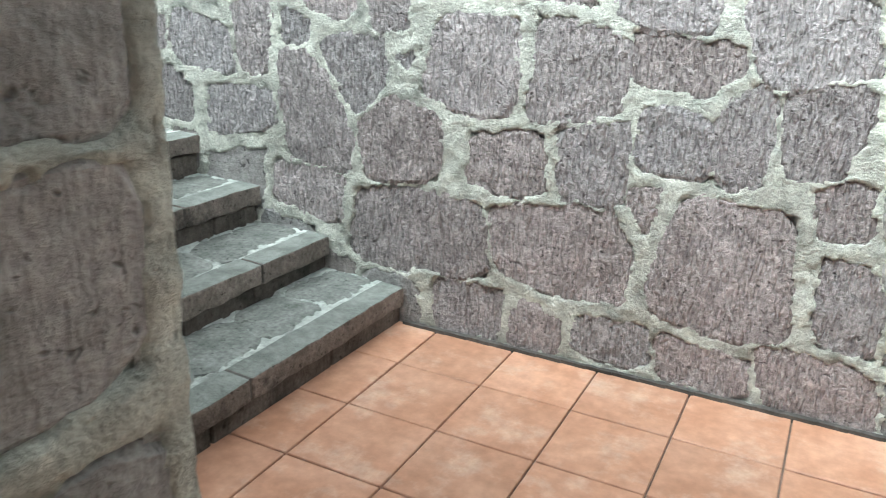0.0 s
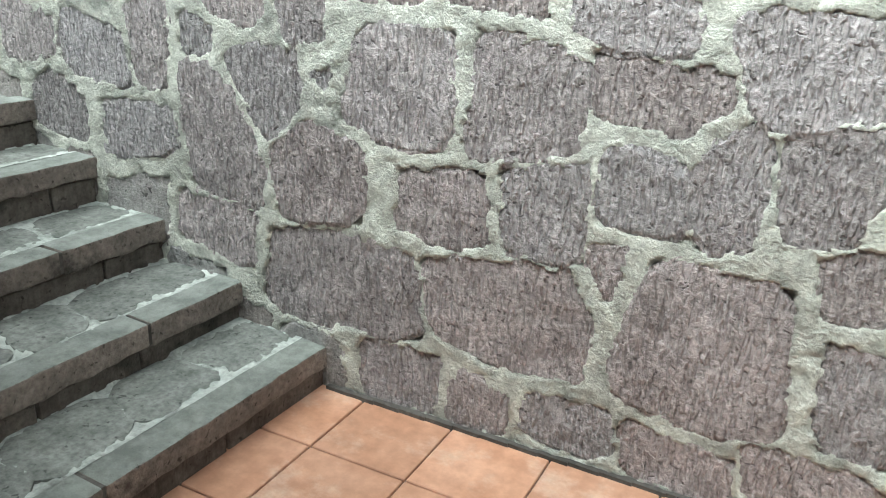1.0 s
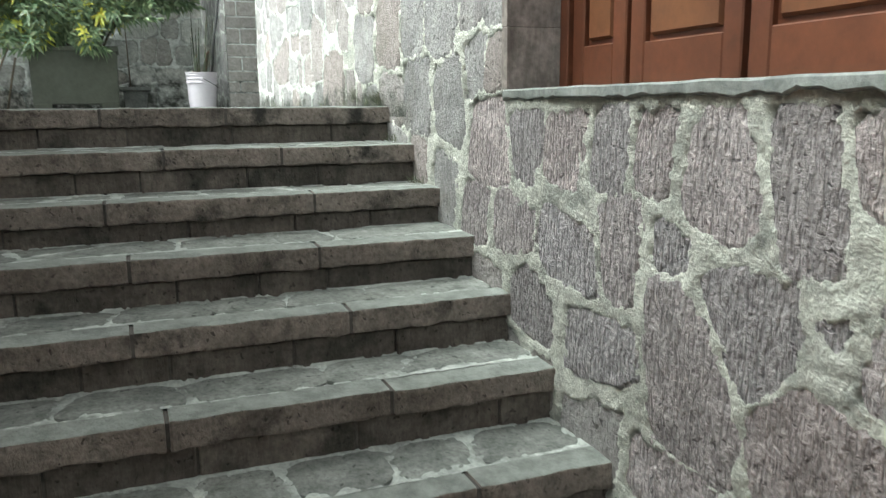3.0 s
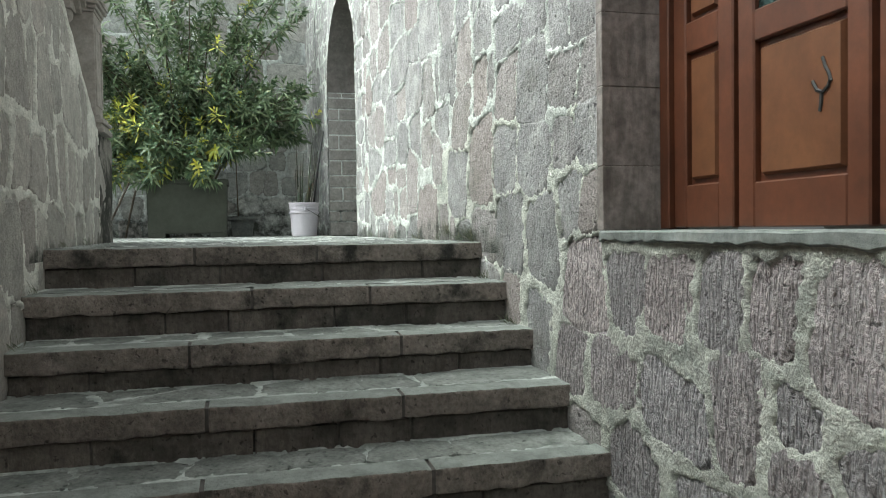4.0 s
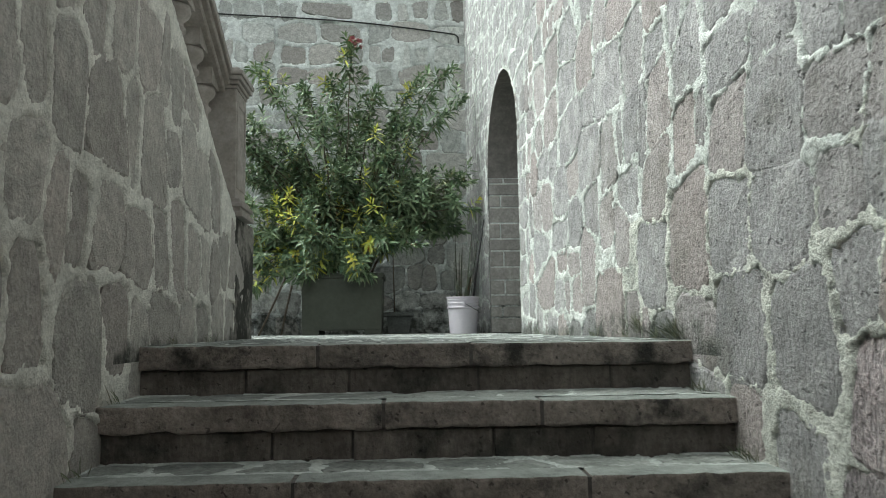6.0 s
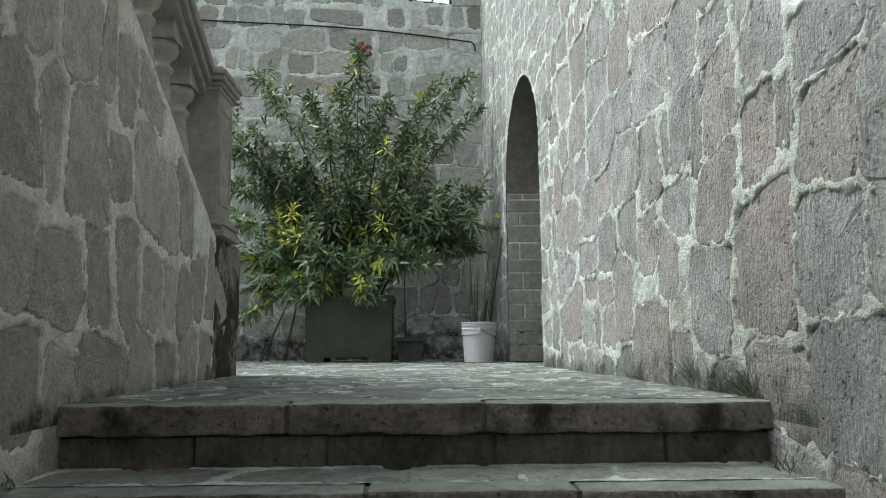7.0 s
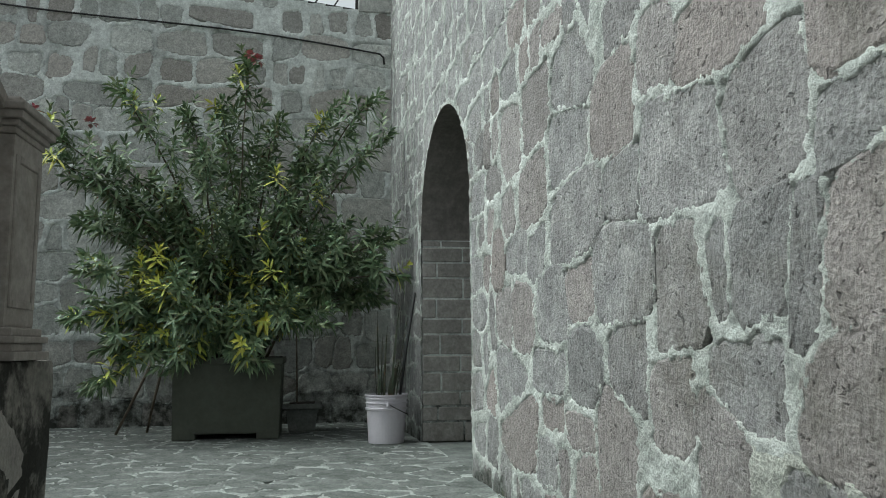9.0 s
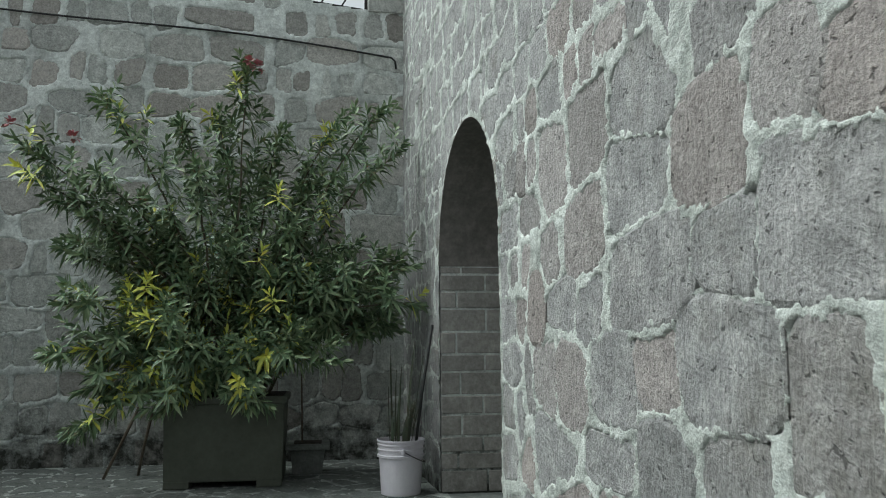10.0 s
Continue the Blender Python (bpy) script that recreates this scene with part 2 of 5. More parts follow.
glass = bpy.data.materials.new("window_glass")
glass.use_nodes = True
gb = glass.node_tree.nodes["Principled BSDF"]
gb.inputs["Base Color"].default_value = (0.05, 0.08, 0.075, 1)
gb.inputs["Roughness"].default_value, gb.inputs["Transmission Weight"].default_value = 0.05, 0.6


# ---- geometry helpers ----
def ob_from(name, verts, faces, material, parent=None, smooth=False, label=""):
    me = bpy.data.meshes.new(name)
    me.from_pydata([tuple(v) for v in verts], [], faces)
    me.materials.append(material)
    if smooth:
        me.polygons.foreach_set("use_smooth", [True] * len(me.polygons))
    me.update()
    ob = new(name, me)
    ob.parent = parent
    return tagged(ob, label)


def part(name, bm, material, parent=None, label="", smooth=False):
    bmesh.ops.recalc_face_normals(bm, faces=bm.faces)
    me = bpy.data.meshes.new(name)
    bm.to_mesh(me)
    bm.free()
    me.materials.append(material)
    if smooth:
        me.polygons.foreach_set("use_smooth", [True] * len(me.polygons))
    ob = new(name, me)
    ob.parent = parent
    return tagged(ob, label)


def empty(name, m=None):
    ob = new(name)
    ob.empty_display_size = 0.1
    if m:
        ob.matrix_basis = m
    return ob


def box(x0, x1, y0, y1, z0, z1, bevel=0.0, segs=1, bm=None):
    bm = bm or bmesh.new()
    made = bmesh.ops.create_cube(bm, size=1.0)["verts"]
    for v in made:
        v.co = Vector((x0 + (v.co.x + 0.5) * (x1 - x0), y0 + (v.co.y + 0.5) * (y1 - y0), z0 + (v.co.z + 0.5) * (z1 - z0)))
    if bevel:
        edges = list({e for v in made for e in v.link_edges})
        bmesh.ops.bevel(bm, geom=edges, offset=bevel, segments=segs, affect="EDGES", profile=0.6)
    return bm


def lathe(profile, sides=24, at=(0, 0, 0), cap=True, bm=None):
    """Turns (radius, height) pairs round the upright axis."""
    bm = bm or bmesh.new()
    rings = []
    for r, h in profile:
        rings.append([bm.verts.new((at[0] + r * math.cos(2 * math.pi * i / sides), at[1] + r * math.sin(2 * math.pi * i / sides), at[2] + h)) for i in range(sides)])
    for a, b in zip(rings, rings[1:]):
        for i in range(sides):
            j = (i + 1) % sides
            bm.faces.new((a[i], a[j], b[j], b[i]))
    if cap:
        bm.faces.new(rings[0][::-1])
        bm.faces.new(rings[-1])
    return bm


def tube(points, radii, sides=7, bm=None):
    bm = bm or bmesh.new()
    pts = [Vector(p) for p in points]
    rings = []
    for k, p in enumerate(pts):
        d = (pts[min(k + 1, len(pts) - 1)] - pts[max(k - 1, 0)]).normalized()
        side = d.cross(Vector((0.31, 0.17, 0.93))).normalized()
        up = side.cross(d)
        r = radii[k] if isinstance(radii, (list, tuple)) else radii
        rings.append([bm.verts.new(p + r * (math.cos(2 * math.pi * i / sides) * side + math.sin(2 * math.pi * i / sides) * up)) for i in range(sides)])
    for a, b in zip(rings, rings[1:]):
        for i in range(sides):
            j = (i + 1) % sides
            bm.faces.new((a[i], a[j], b[j], b[i]))
    bm.faces.new(rings[0][::-1])
    bm.faces.new(rings[-1])
    return bm


TABLE = np.random.RandomState(5).rand(256, 256)


def vnoise(u, v, scale, seed=0):
    """Smooth value noise in 0..1 on arrays."""
    u, v = np.asarray(u) * scale + 17.3 * seed + 500, np.asarray(v) * scale + 9.1 * seed + 500
    i, j = np.floor(u).astype(int), np.floor(v).astype(int)
    f, g = u - i, v - j
    f, g = f * f * (3 - 2 * f), g * g * (3 - 2 * g)
    t = lambda a, b: TABLE[a % 256, b % 256]
    return (t(i, j) * (1 - f) + t(i + 1, j) * f) * (1 - g) + (t(i, j + 1) * (1 - f) + t(i + 1, j + 1) * f) * g


def clip(poly, nx, ny, c):
    """Keeps the part of a convex polygon where nx*x + ny*y <= c."""
    out = []
    for (ax, ay), (bx, by) in zip(poly, poly[1:] + poly[:1]):
        da, db = nx * ax + ny * ay - c, nx * bx + ny * by - c
        if da <= 0:
            out.append((ax, ay))
        if da * db < 0:
            s = da / (da - db)
            out.append((ax + s * (bx - ax), ay + s * (by - ay)))
    return out


def rubble(u0, u1, v0, v1, du, dv, gap, rng, jitter=0.42, keep=None, bare=0.0):
    """Irregular stones that fill a rectangle: convex cells round jittered seeds in courses, with joints of width gap."""
    seeds = []
    rows = max(1, round((v1 - v0) / dv))
    for r in range(rows):
        cols = max(1, round((u1 - u0) / (du * rng.uniform(0.85, 1.2))))
        for c in range(cols):
            su = u0 + (c + 0.5 + (0.25 if r % 2 else -0.25) + rng.uniform(-jitter, jitter)) * (u1 - u0) / cols
            sv = v0 + (r + 0.5 + rng.uniform(-jitter, jitter)) * (v1 - v0) / rows
            if rng.random() > bare:
                seeds.append((su, sv))
    grid = defaultdict(list)
    step = 1.3 * max(du, dv)
    for s in seeds:
        grid[int(s[0] // step), int(s[1] // step)].append(s)
    cells = []
    for s in seeds:
        if keep and not keep(*s):
            continue
        gi, gj = int(s[0] // step), int(s[1] // step)
        poly = [(u0 + gap / 2, v0 + gap / 2), (u1 - gap / 2, v0 + gap / 2), (u1 - gap / 2, v1 - gap / 2), (u0 + gap / 2, v1 - gap / 2)]
        for i in range(gi - 2, gi + 3):
            for j in range(gj - 2, gj + 3):
                for o in grid[i, j]:
                    if o is s or not poly:
                        continue
                    nx, ny = o[0] - s[0], o[1] - s[1]
                    d = math.hypot(nx, ny)
                    if d < 1e-6 or d > 3 * step:
                        continue
                    nx, ny = nx / d, ny / d
                    mid = nx * (s[0] + o[0]) / 2 + ny * (s[1] + o[1]) / 2
                    poly = clip(poly, nx, ny, mid - gap * rng.uniform(0.15, 0.85))
        if len(poly) > 2:
            us, vs = [p[0] for p in poly], [p[1] for p in poly]
            if min(max(us) - min(us), max(vs) - min(vs)) > 0.05:
                cells.append(poly)
    return cells


def fit_stones(stones, gap, rng, spare=1.22, tilt=0.22):
    """Rough blocks packed side by side: each (u, v, half width, half height) grows until it meets its neighbours
    along slanted joints of uneven width; what no block reaches stays mortar."""
    at = np.array([(q[0], q[1]) for q in stones])
    reach = np.array([max(q[2], q[3]) for q in stones])
    joints = {}
    out = []
    for i, (u, v, a, b) in enumerate(stones):
        ka, kb = a * spare + 0.012, b * spare + 0.012
        poly = []
        for su, sv in ((-1, -1), (1, -1), (1, 1), (-1, 1)):
            k, q = rng.uniform(0.12, 0.5), rng.uniform(0.12, 0.5)
            p, o = (u + su * ka * (1 - k), v + sv * kb), (u + su * ka, v + sv * kb * (1 - q))
            poly += [o, p] if su * sv > 0 else [p, o]
        apart = np.hypot(at[:, 0] - u, at[:, 1] - v)
        for j in np.nonzero(apart < 1.9 * (reach + reach[i]) + 0.05)[0]:
            if j == i or len(poly) < 3:
                continue
            key = (min(i, j), max(i, j))
            if key not in joints:
                (u0, v0, a0, b0), (u1, v1, a1, b1) = stones[key[0]], stones[key[1]]
                d = math.hypot(u1 - u0, v1 - v0) or 1e-6
                du, dv = (u1 - u0) / d, (v1 - v0) / d
                n0, n1 = ((abs(du) / a0) ** 4 + (abs(dv) / b0) ** 4) ** 0.25, ((abs(du) / a1) ** 4 + (abs(dv) / b1) ** 4) ** 0.25
                mid = d * n1 / (n0 + n1)
                nx = math.copysign(abs(du) ** 3, du) * (1 / (a0 ** 4 * n0 ** 3) + 1 / (a1 ** 4 * n1 ** 3))
                ny = math.copysign(abs(dv) ** 3, dv) * (1 / (b0 ** 4 * n0 ** 3) + 1 / (b1 ** 4 * n1 ** 3))
                turn_by = math.atan2(ny, nx) + rng.uniform(-tilt, tilt)
                nx, ny = math.cos(turn_by), math.sin(turn_by)
                width = gap(u, v) if callable(gap) else gap
                joints[key] = (nx, ny, nx * (u0 + du * mid) + ny * (v0 + dv * mid), width * rng.uniform(0.15, 0.85))
            nx, ny, c, half = joints[key]
            poly = clip(poly, nx, ny, c - half) if i == key[0] else clip(poly, -nx, -ny, -c - half)
        if len(poly) > 2:
            us, vs = [p[0] for p in poly], [p[1] for p in poly]
            out.append(poly if min(max(us) - min(us), max(vs) - min(vs)) > 0.065 else None)
        else:
            out.append(None)
    return out


def coursed(u0, u1, v0, v1, du, dv, rng, jitter=0.3, bare=0.04, keep=None, clear=()):
    """Seeds of rough blocks in loose courses, as (u, v, half width, half height), clear of given blocks."""
    out = []
    rows = max(1, round((v1 - v0) / dv))
    hv = (v1 - v0) / rows / 2
    for r in range(rows):
        u = u0 - rng.uniform(0, du)
        while u < u1:
            w = du * rng.choice((0.6, 0.8, 1.0, 1.0, 1.25, 1.5)) * rng.uniform(0.85, 1.15)
            q = (u + w / 2, v0 + (2 * r + 1) * hv + rng.uniform(-jitter, jitter) * hv, w / 2, hv * rng.uniform(0.75, 1.25))
            u += w
            if q[0] > u1 or rng.random() < bare or (keep and not keep(q[0], q[1])):
                continue
            if any(((abs(q[0] - o[0]) / (o[2] + 0.35 * q[2])) ** 4 + (abs(q[1] - o[1]) / (o[3] + 0.35 * q[3])) ** 4) < 1 for o in clear):
                continue
            out.append(q)
    return out


def chaikin(poly, times=1):
    for _ in range(times):
        poly = [q for a, b in zip(poly, poly[1:] + poly[:1]) for q in ((0.8 * a[0] + 0.2 * b[0], 0.8 * a[1] + 0.2 * b[1]), (0.2 * a[0] + 0.8 * b[0], 0.2 * a[1] + 0.8 * b[1]))]
    return poly


def drop_short(poly, least=0.025):
    out = []
    for p in poly:
        if not out or math.hypot(p[0] - out[-1][0], p[1] - out[-1][1]) > least:
            out.append(p)
    return out if len(out) > 2 else poly


def slab_data(poly, place, front, back, bevel, grow, rng, rough=0.002, tilt=0.01, slope=None):
    """Vertices and faces of one stone: place(u, v, h) gives the world point, h out of the surface."""
    poly = chaikin(drop_short(poly), 1)
    n = len(poly)
    cu, cv = sum(p[0] for p in poly) / n, sum(p[1] for p in poly) / n
    tu, tv = rng.uniform(-tilt, tilt), rng.uniform(-tilt, tilt)
    verts, faces = [], []
    size = max(0.04, min(math.hypot(p[0] - cu, p[1] - cv) for p in poly))
    for ring, (h, s) in enumerate(((back, grow), (front - bevel, grow), (front, grow - (slope or bevel)), (front, -0.45 * size))):
        for u, v in poly:
            d = math.hypot(u - cu, v - cv) or 1
            f = (d + s) / d
            uu, vv = cu + (u - cu) * f, cv + (v - cv) * f
            hh = h + (tu * (uu - cu) + tv * (vv - cv) + rng.uniform(-rough, rough) if ring else 0)
            verts.append(place(uu, vv, hh))
    verts.append(place(cu, cv, front + rng.uniform(-rough, rough)))
    for r in range(3):
        for i in range(n):
            j = (i + 1) % n
            faces.append((r * n + i, r * n + j, (r + 1) * n + j, (r + 1) * n + i))
    faces += [(3 * n + i, 3 * n + (i + 1) % n, 4 * n) for i in range(n)]
    return verts, faces


def lay_stones(cells, place, material, parent, rng, name="stone", front=0.0, spread=0.005, back=-0.05, bevel=0.008, grow=0.012,
               limit=300, order=None, flip=False, rough=0.002, tilt=0.012, slope=None, rest_label="further stones of the same masonry", rest_material=None):
    """Lays the cells as stones of their own, and those past the limit as one joined part."""
    if order:
        cells = sorted(cells, key=order)
    rest_v, rest_f = [], []
    for k, poly in enumerate(cells):
        vs, fs = slab_data(poly, place, front + rng.uniform(-spread, spread), back, bevel, grow, rng, rough, tilt, slope)
        if flip:
            fs = [f[::-1] for f in fs]
        if k < limit:
            ob_from(name, vs, fs, material, parent, smooth=False)
        else:
            o = len(rest_v)
            rest_v += vs
            rest_f += [tuple(i + o for i in f) for f in fs]
    if rest_v:
        tagged(ob_from(name + "work", rest_v, rest_f, rest_material or material, parent, label=rest_label), kind="stuff")


def mortar_sheet(name, u0, u1, v0, v1, cell, cells, place, material, parent=None, lip=0.006, sink=0.03, hole=None, inside=None,
                 flip=False, seed=1, wobble=0.012, coarse=0.012, other=None, grain=0.009, soft=0.006, proud=2.2, smear=0.0, open_up=0.12):
    """The mortar between the stones: a fine sheet that stands a little proud in the joints and falls back behind each stone.
    hole(u, v): signed distance to an opening, below nought inside it; inside(u, v): what of the sheet is kept."""
    nu, nv = int(round((u1 - u0) / cell)) + 1, int(round((v1 - v0) / cell)) + 1
    gu, gv = np.meshgrid(np.linspace(u0, u1, nu), np.linspace(v0, v1, nv), indexing="ij")
    far = np.full((nu, nv), 0.3)
    ragged = lambda k: wobble * (1.3 * (vnoise(gu, gv, 6, seed + k) - 0.5) + 1.5 * (vnoise(gu, gv, 21, seed + k + 1) - 0.5) + 1.5 * (vnoise(gu, gv, 55, seed + k + 2) - 0.5))
    pu, pv = gu + ragged(0), gv + ragged(7)
    for poly in cells:
        us, vs = [p[0] for p in poly], [p[1] for p in poly]
        i0, i1 = int((min(us) - 0.06 - u0) / cell), int((max(us) + 0.06 - u0) / cell) + 2
        j0, j1 = int((min(vs) - 0.06 - v0) / cell), int((max(vs) + 0.06 - v0) / cell) + 2
        i0, j0, i1, j1 = max(i0, 0), max(j0, 0), min(i1, nu), min(j1, nv)
        if i0 >= i1 or j0 >= j1:
            continue
        a, b = pu[i0:i1, j0:j1], pv[i0:i1, j0:j1]
        acc = np.zeros_like(a)
        k = soft
        for (ax, ay), (bx, by) in zip(poly, poly[1:] + poly[:1]):
            length = math.hypot(bx - ax, by - ay)
            if length < 1e-5:
                continue
            nx, ny = (by - ay) / length, -(bx - ax) / length
            acc += np.exp(np.clip((nx * (a - ax) + ny * (b - ay)) / k, -40, 40))
        d = k * np.log(acc + 1e-12)
        far[i0:i1, j0:j1] = np.minimum(far[i0:i1, j0:j1], d)
    far = far + smear * (vnoise(gu, gv, 4.5, seed + 11) + 0.6 * vnoise(gu, gv, 14, seed + 12) - 0.8 + open_up)
    s = np.clip((far + 0.005) / 0.010, 0, 1)
    s = s * s * (3 - 2 * s)
    height = -sink + s * (sink + lip * (0.1 + proud * vnoise(gu, gv, 6, seed + 4))) + s * grain * (vnoise(gu, gv, 34, seed + 5) + 0.7 * vnoise(gu, gv, 80, seed + 8) - 0.85) + coarse * s * (vnoise(gu, gv, 3.1, seed + 6) + 0.6 * vnoise(gu, gv, 9.0, seed + 9) - 0.8)
    if hole:
        d = hole(gu, gv)
        near = np.abs(d) < 0.75 * cell
        e = cell * 0.25
        du, dv = (hole(gu + e, gv) - hole(gu - e, gv)) / (2 * e), (hole(gu, gv + e) - hole(gu, gv - e)) / (2 * e)
        gu, gv = np.where(near, gu - d * du, gu), np.where(near, gv - d * dv, gv)
        height = np.where(np.abs(d) < 1.5 * cell, np.maximum(height, -0.004), height)
    xyz = place(gu.ravel(), gv.ravel(), height.ravel())
    xyz = np.stack([np.broadcast_to(q, gu.size) for q in xyz], 1)
    idx = np.arange(nu * nv).reshape(nu, nv)
    quads = np.stack([idx[:-1, :-1], idx[1:, :-1], idx[1:, 1:], idx[:-1, 1:]], -1).reshape(-1, 4)
    mu, mv = gu.ravel()[quads].mean(1), gv.ravel()[quads].mean(1)
    ok = np.ones(len(quads), bool)
    if hole:
        ok &= hole(mu, mv) > 0
    if inside:
        ok &= inside(mu, mv)
    quads = quads[ok]
    if flip:
        quads = quads[:, ::-1]
    used, flat = np.unique(quads, return_inverse=True)
    me = bpy.data.meshes.new(name)
    me.vertices.add(len(used))
    me.vertices.foreach_set("co", xyz[used].ravel().astype(np.float32))
    me.loops.add(quads.size)
    me.loops.foreach_set("vertex_index", flat.ravel().astype(np.int32))
    me.polygons.add(len(quads))
    me.polygons.foreach_set("loop_start", np.arange(0, quads.size, 4, dtype=np.int32))
    me.polygons.foreach_set("use_smooth", np.ones(len(quads), bool))
    me.update(calc_edges=True)
    me.materials.append(material)
    if other:
        me.materials.append(other[0])
        c = xyz[used][flat.reshape(-1, 4)].mean(1)
        me.polygons.foreach_set("material_index", other[1](c[:, 0], c[:, 2]).astype(np.int32))
    ob = new(name, me)
    ob.parent = parent
    return ob


# ---- the plan ----
STEP_X = (-0.957, -1.343, -1.728, -2.086, -2.424, -2.765, -3.16, -3.49, -3.876)
STEP_Z = (0.163, 0.315, 0.482, 0.673, 0.854, 1.028, 1.19, 1.374, 1.554)
LAND = STEP_Z[-1]
BACK_X = -11.5
SILL_X0, SILL_X1, SILL_Z, WIN_TOP = -2.445, -0.58, 1.61, 3.75
ARCH_X, ARCH_R, ARCH_SPRING = -8.65, 0.90, 3.28
WALL_END = 0.012


def y_right(x):
    """Face of the long stone wall: it bends a little at the top of the stairs and at their foot."""
    x = np.asarray(x, float)
    return 3.215 - 0.043 * np.maximum(0, -6 - x) + 0.045 * np.maximum(0, x + 0.9)


def y_left(x):
    return 1.165 + 0.026 * np.minimum(0, np.asarray(x, float) + 3.2)


def top_left(x):
    """Top of the low wall: it follows the next flight upwards, then runs level."""
    return np.minimum(2.36 + 0.485 * (np.asarray(x, float) + 5.56), 3.2)


right_at = lambda u, v, h: (u, y_right(u) - h, v)
left_at = lambda u, v, h: (u, y_left(u) + h, v)
back_at = lambda u, v, h: (BACK_X + h, u, v)


def window_hole(u, v):
    return np.maximum(np.abs(u - (SILL_X0 + SILL_X1) / 2) - (SILL_X1 - SILL_X0) / 2, np.abs(v - (SILL_Z + WIN_TOP) / 2) - (WIN_TOP - SILL_Z) / 2)


def arch_hole(u, v):
    low = np.maximum(np.abs(u - ARCH_X) - ARCH_R, v - ARCH_SPRING)
    round_top = np.hypot(u - ARCH_X, np.maximum(v - ARCH_SPRING, 0)) - ARCH_R
    return np.where(v > ARCH_SPRING, round_top, np.maximum(low, np.abs(u - ARCH_X) - ARCH_R))


def foot_right(x):
    """Height of the ground or tread along the long wall."""
    x = np.asarray(x, float)
    z = np.zeros_like(x)
    for sx, sz in zip(STEP_X, STEP_Z):
        z = np.where(x < sx, sz, z)
    return z


# ---- the long stone wall with window and arch ----
rng = random.Random(11)
LOW_STONES = [(-0.53, 0.75, 0.32, 0.25), (-0.21, 0.78, 0.26, 0.27), (0.06, 0.88, 0.24, 0.23), (0.28, 0.91, 0.17, 0.27), (0.5, 0.95, 0.2, 0.25), (-1.47, 0.5, 0.43, 0.3),
              (-0.91, 0.43, 0.62, 0.3), (-0.29, 0.44, 0.55, 0.36), (0.27, 0.49, 0.47, 0.5), (0.0, 0.66, 0.12, 0.12), (0.64, 0.72, 0.2, 0.19), (0.68, 0.44, 0.24, 0.3),
              (-0.64, 0.13, 0.28, 0.17), (-0.38, 0.13, 0.19, 0.16), (-0.08, 0.15, 0.24, 0.14), (0.25, 0.13, 0.28, 0.14), (0.62, 0.14, 0.32, 0.17)]
MID_STONES = [(-2.02, 1.08, 0.29, 0.27), (-1.71, 1.12, 0.18, 0.25), (-1.51, 1.18, 0.14, 0.11), (-2.22, 0.84, 0.27, 0.25), (-1.82, 0.81, 0.36, 0.24), (-1.42, 0.8, 0.3, 0.46),
              (-1.18, 1.03, 0.27, 0.24), (-0.96, 1.08, 0.1, 0.1), (-0.7, 1.08, 0.4, 0.38), (-0.3, 1.1, 0.31, 0.34), (-0.04, 1.37, 0.26, 0.2), (0.1, 1.14, 0.32, 0.17),
              (0.46, 1.28, 0.36, 0.27), (-0.95, 0.8, 0.34, 0.32), (-0.74, 0.76, 0.06, 0.08)]
HIGH_STONES = [(-0.76, 1.44, 0.33, 0.24), (-1.07, 1.38, 0.2, 0.3), (-1.32, 1.40, 0.24, 0.3), (-1.57, 1.46, 0.17, 0.22), (-1.79, 1.45, 0.19, 0.24), (-2.05, 1.42, 0.26, 0.3),
               (-2.64, 1.41, 0.33, 0.28), (-2.31, 1.42, 0.2, 0.26), (-2.42, 1.13, 0.29, 0.19), (-2.8, 1.13, 0.36, 0.22), (-0.36, 1.42, 0.3, 0.22)]
UPPER_STONES = [(-4.97, 2.96, 0.5, 0.36), (-5.12, 3.31, 0.25, 0.3), (-4.72, 3.18, 0.37, 0.18), (-4.54, 2.92, 0.29, 0.27), (-5.45, 3.21, 0.4, 0.33), (-5.98, 3.21, 0.47, 0.27),
                (-5.9, 3.53, 0.44, 0.32), (-5.88, 2.9, 0.6, 0.28), (-5.42, 2.91, 0.33, 0.21), (-5.47, 2.59, 0.44, 0.37), (-4.96, 2.53, 0.27, 0.33), (-4.57, 2.5, 0.26, 0.29),
                (-4.76, 2.54, 0.11, 0.18), (-4.66, 2.29, 0.25, 0.23), (-5.37, 2.31, 0.29, 0.27), (-5.08, 2.2, 0.29, 0.2), (-5.86, 2.58, 0.28, 0.18), (-6.22, 2.51, 0.32, 0.26),
                (-6.4, 3.53, 0.33, 0.33), (-6.86, 3.47, 0.33, 0.38), (-6.43, 3.1, 0.33, 0.28)]
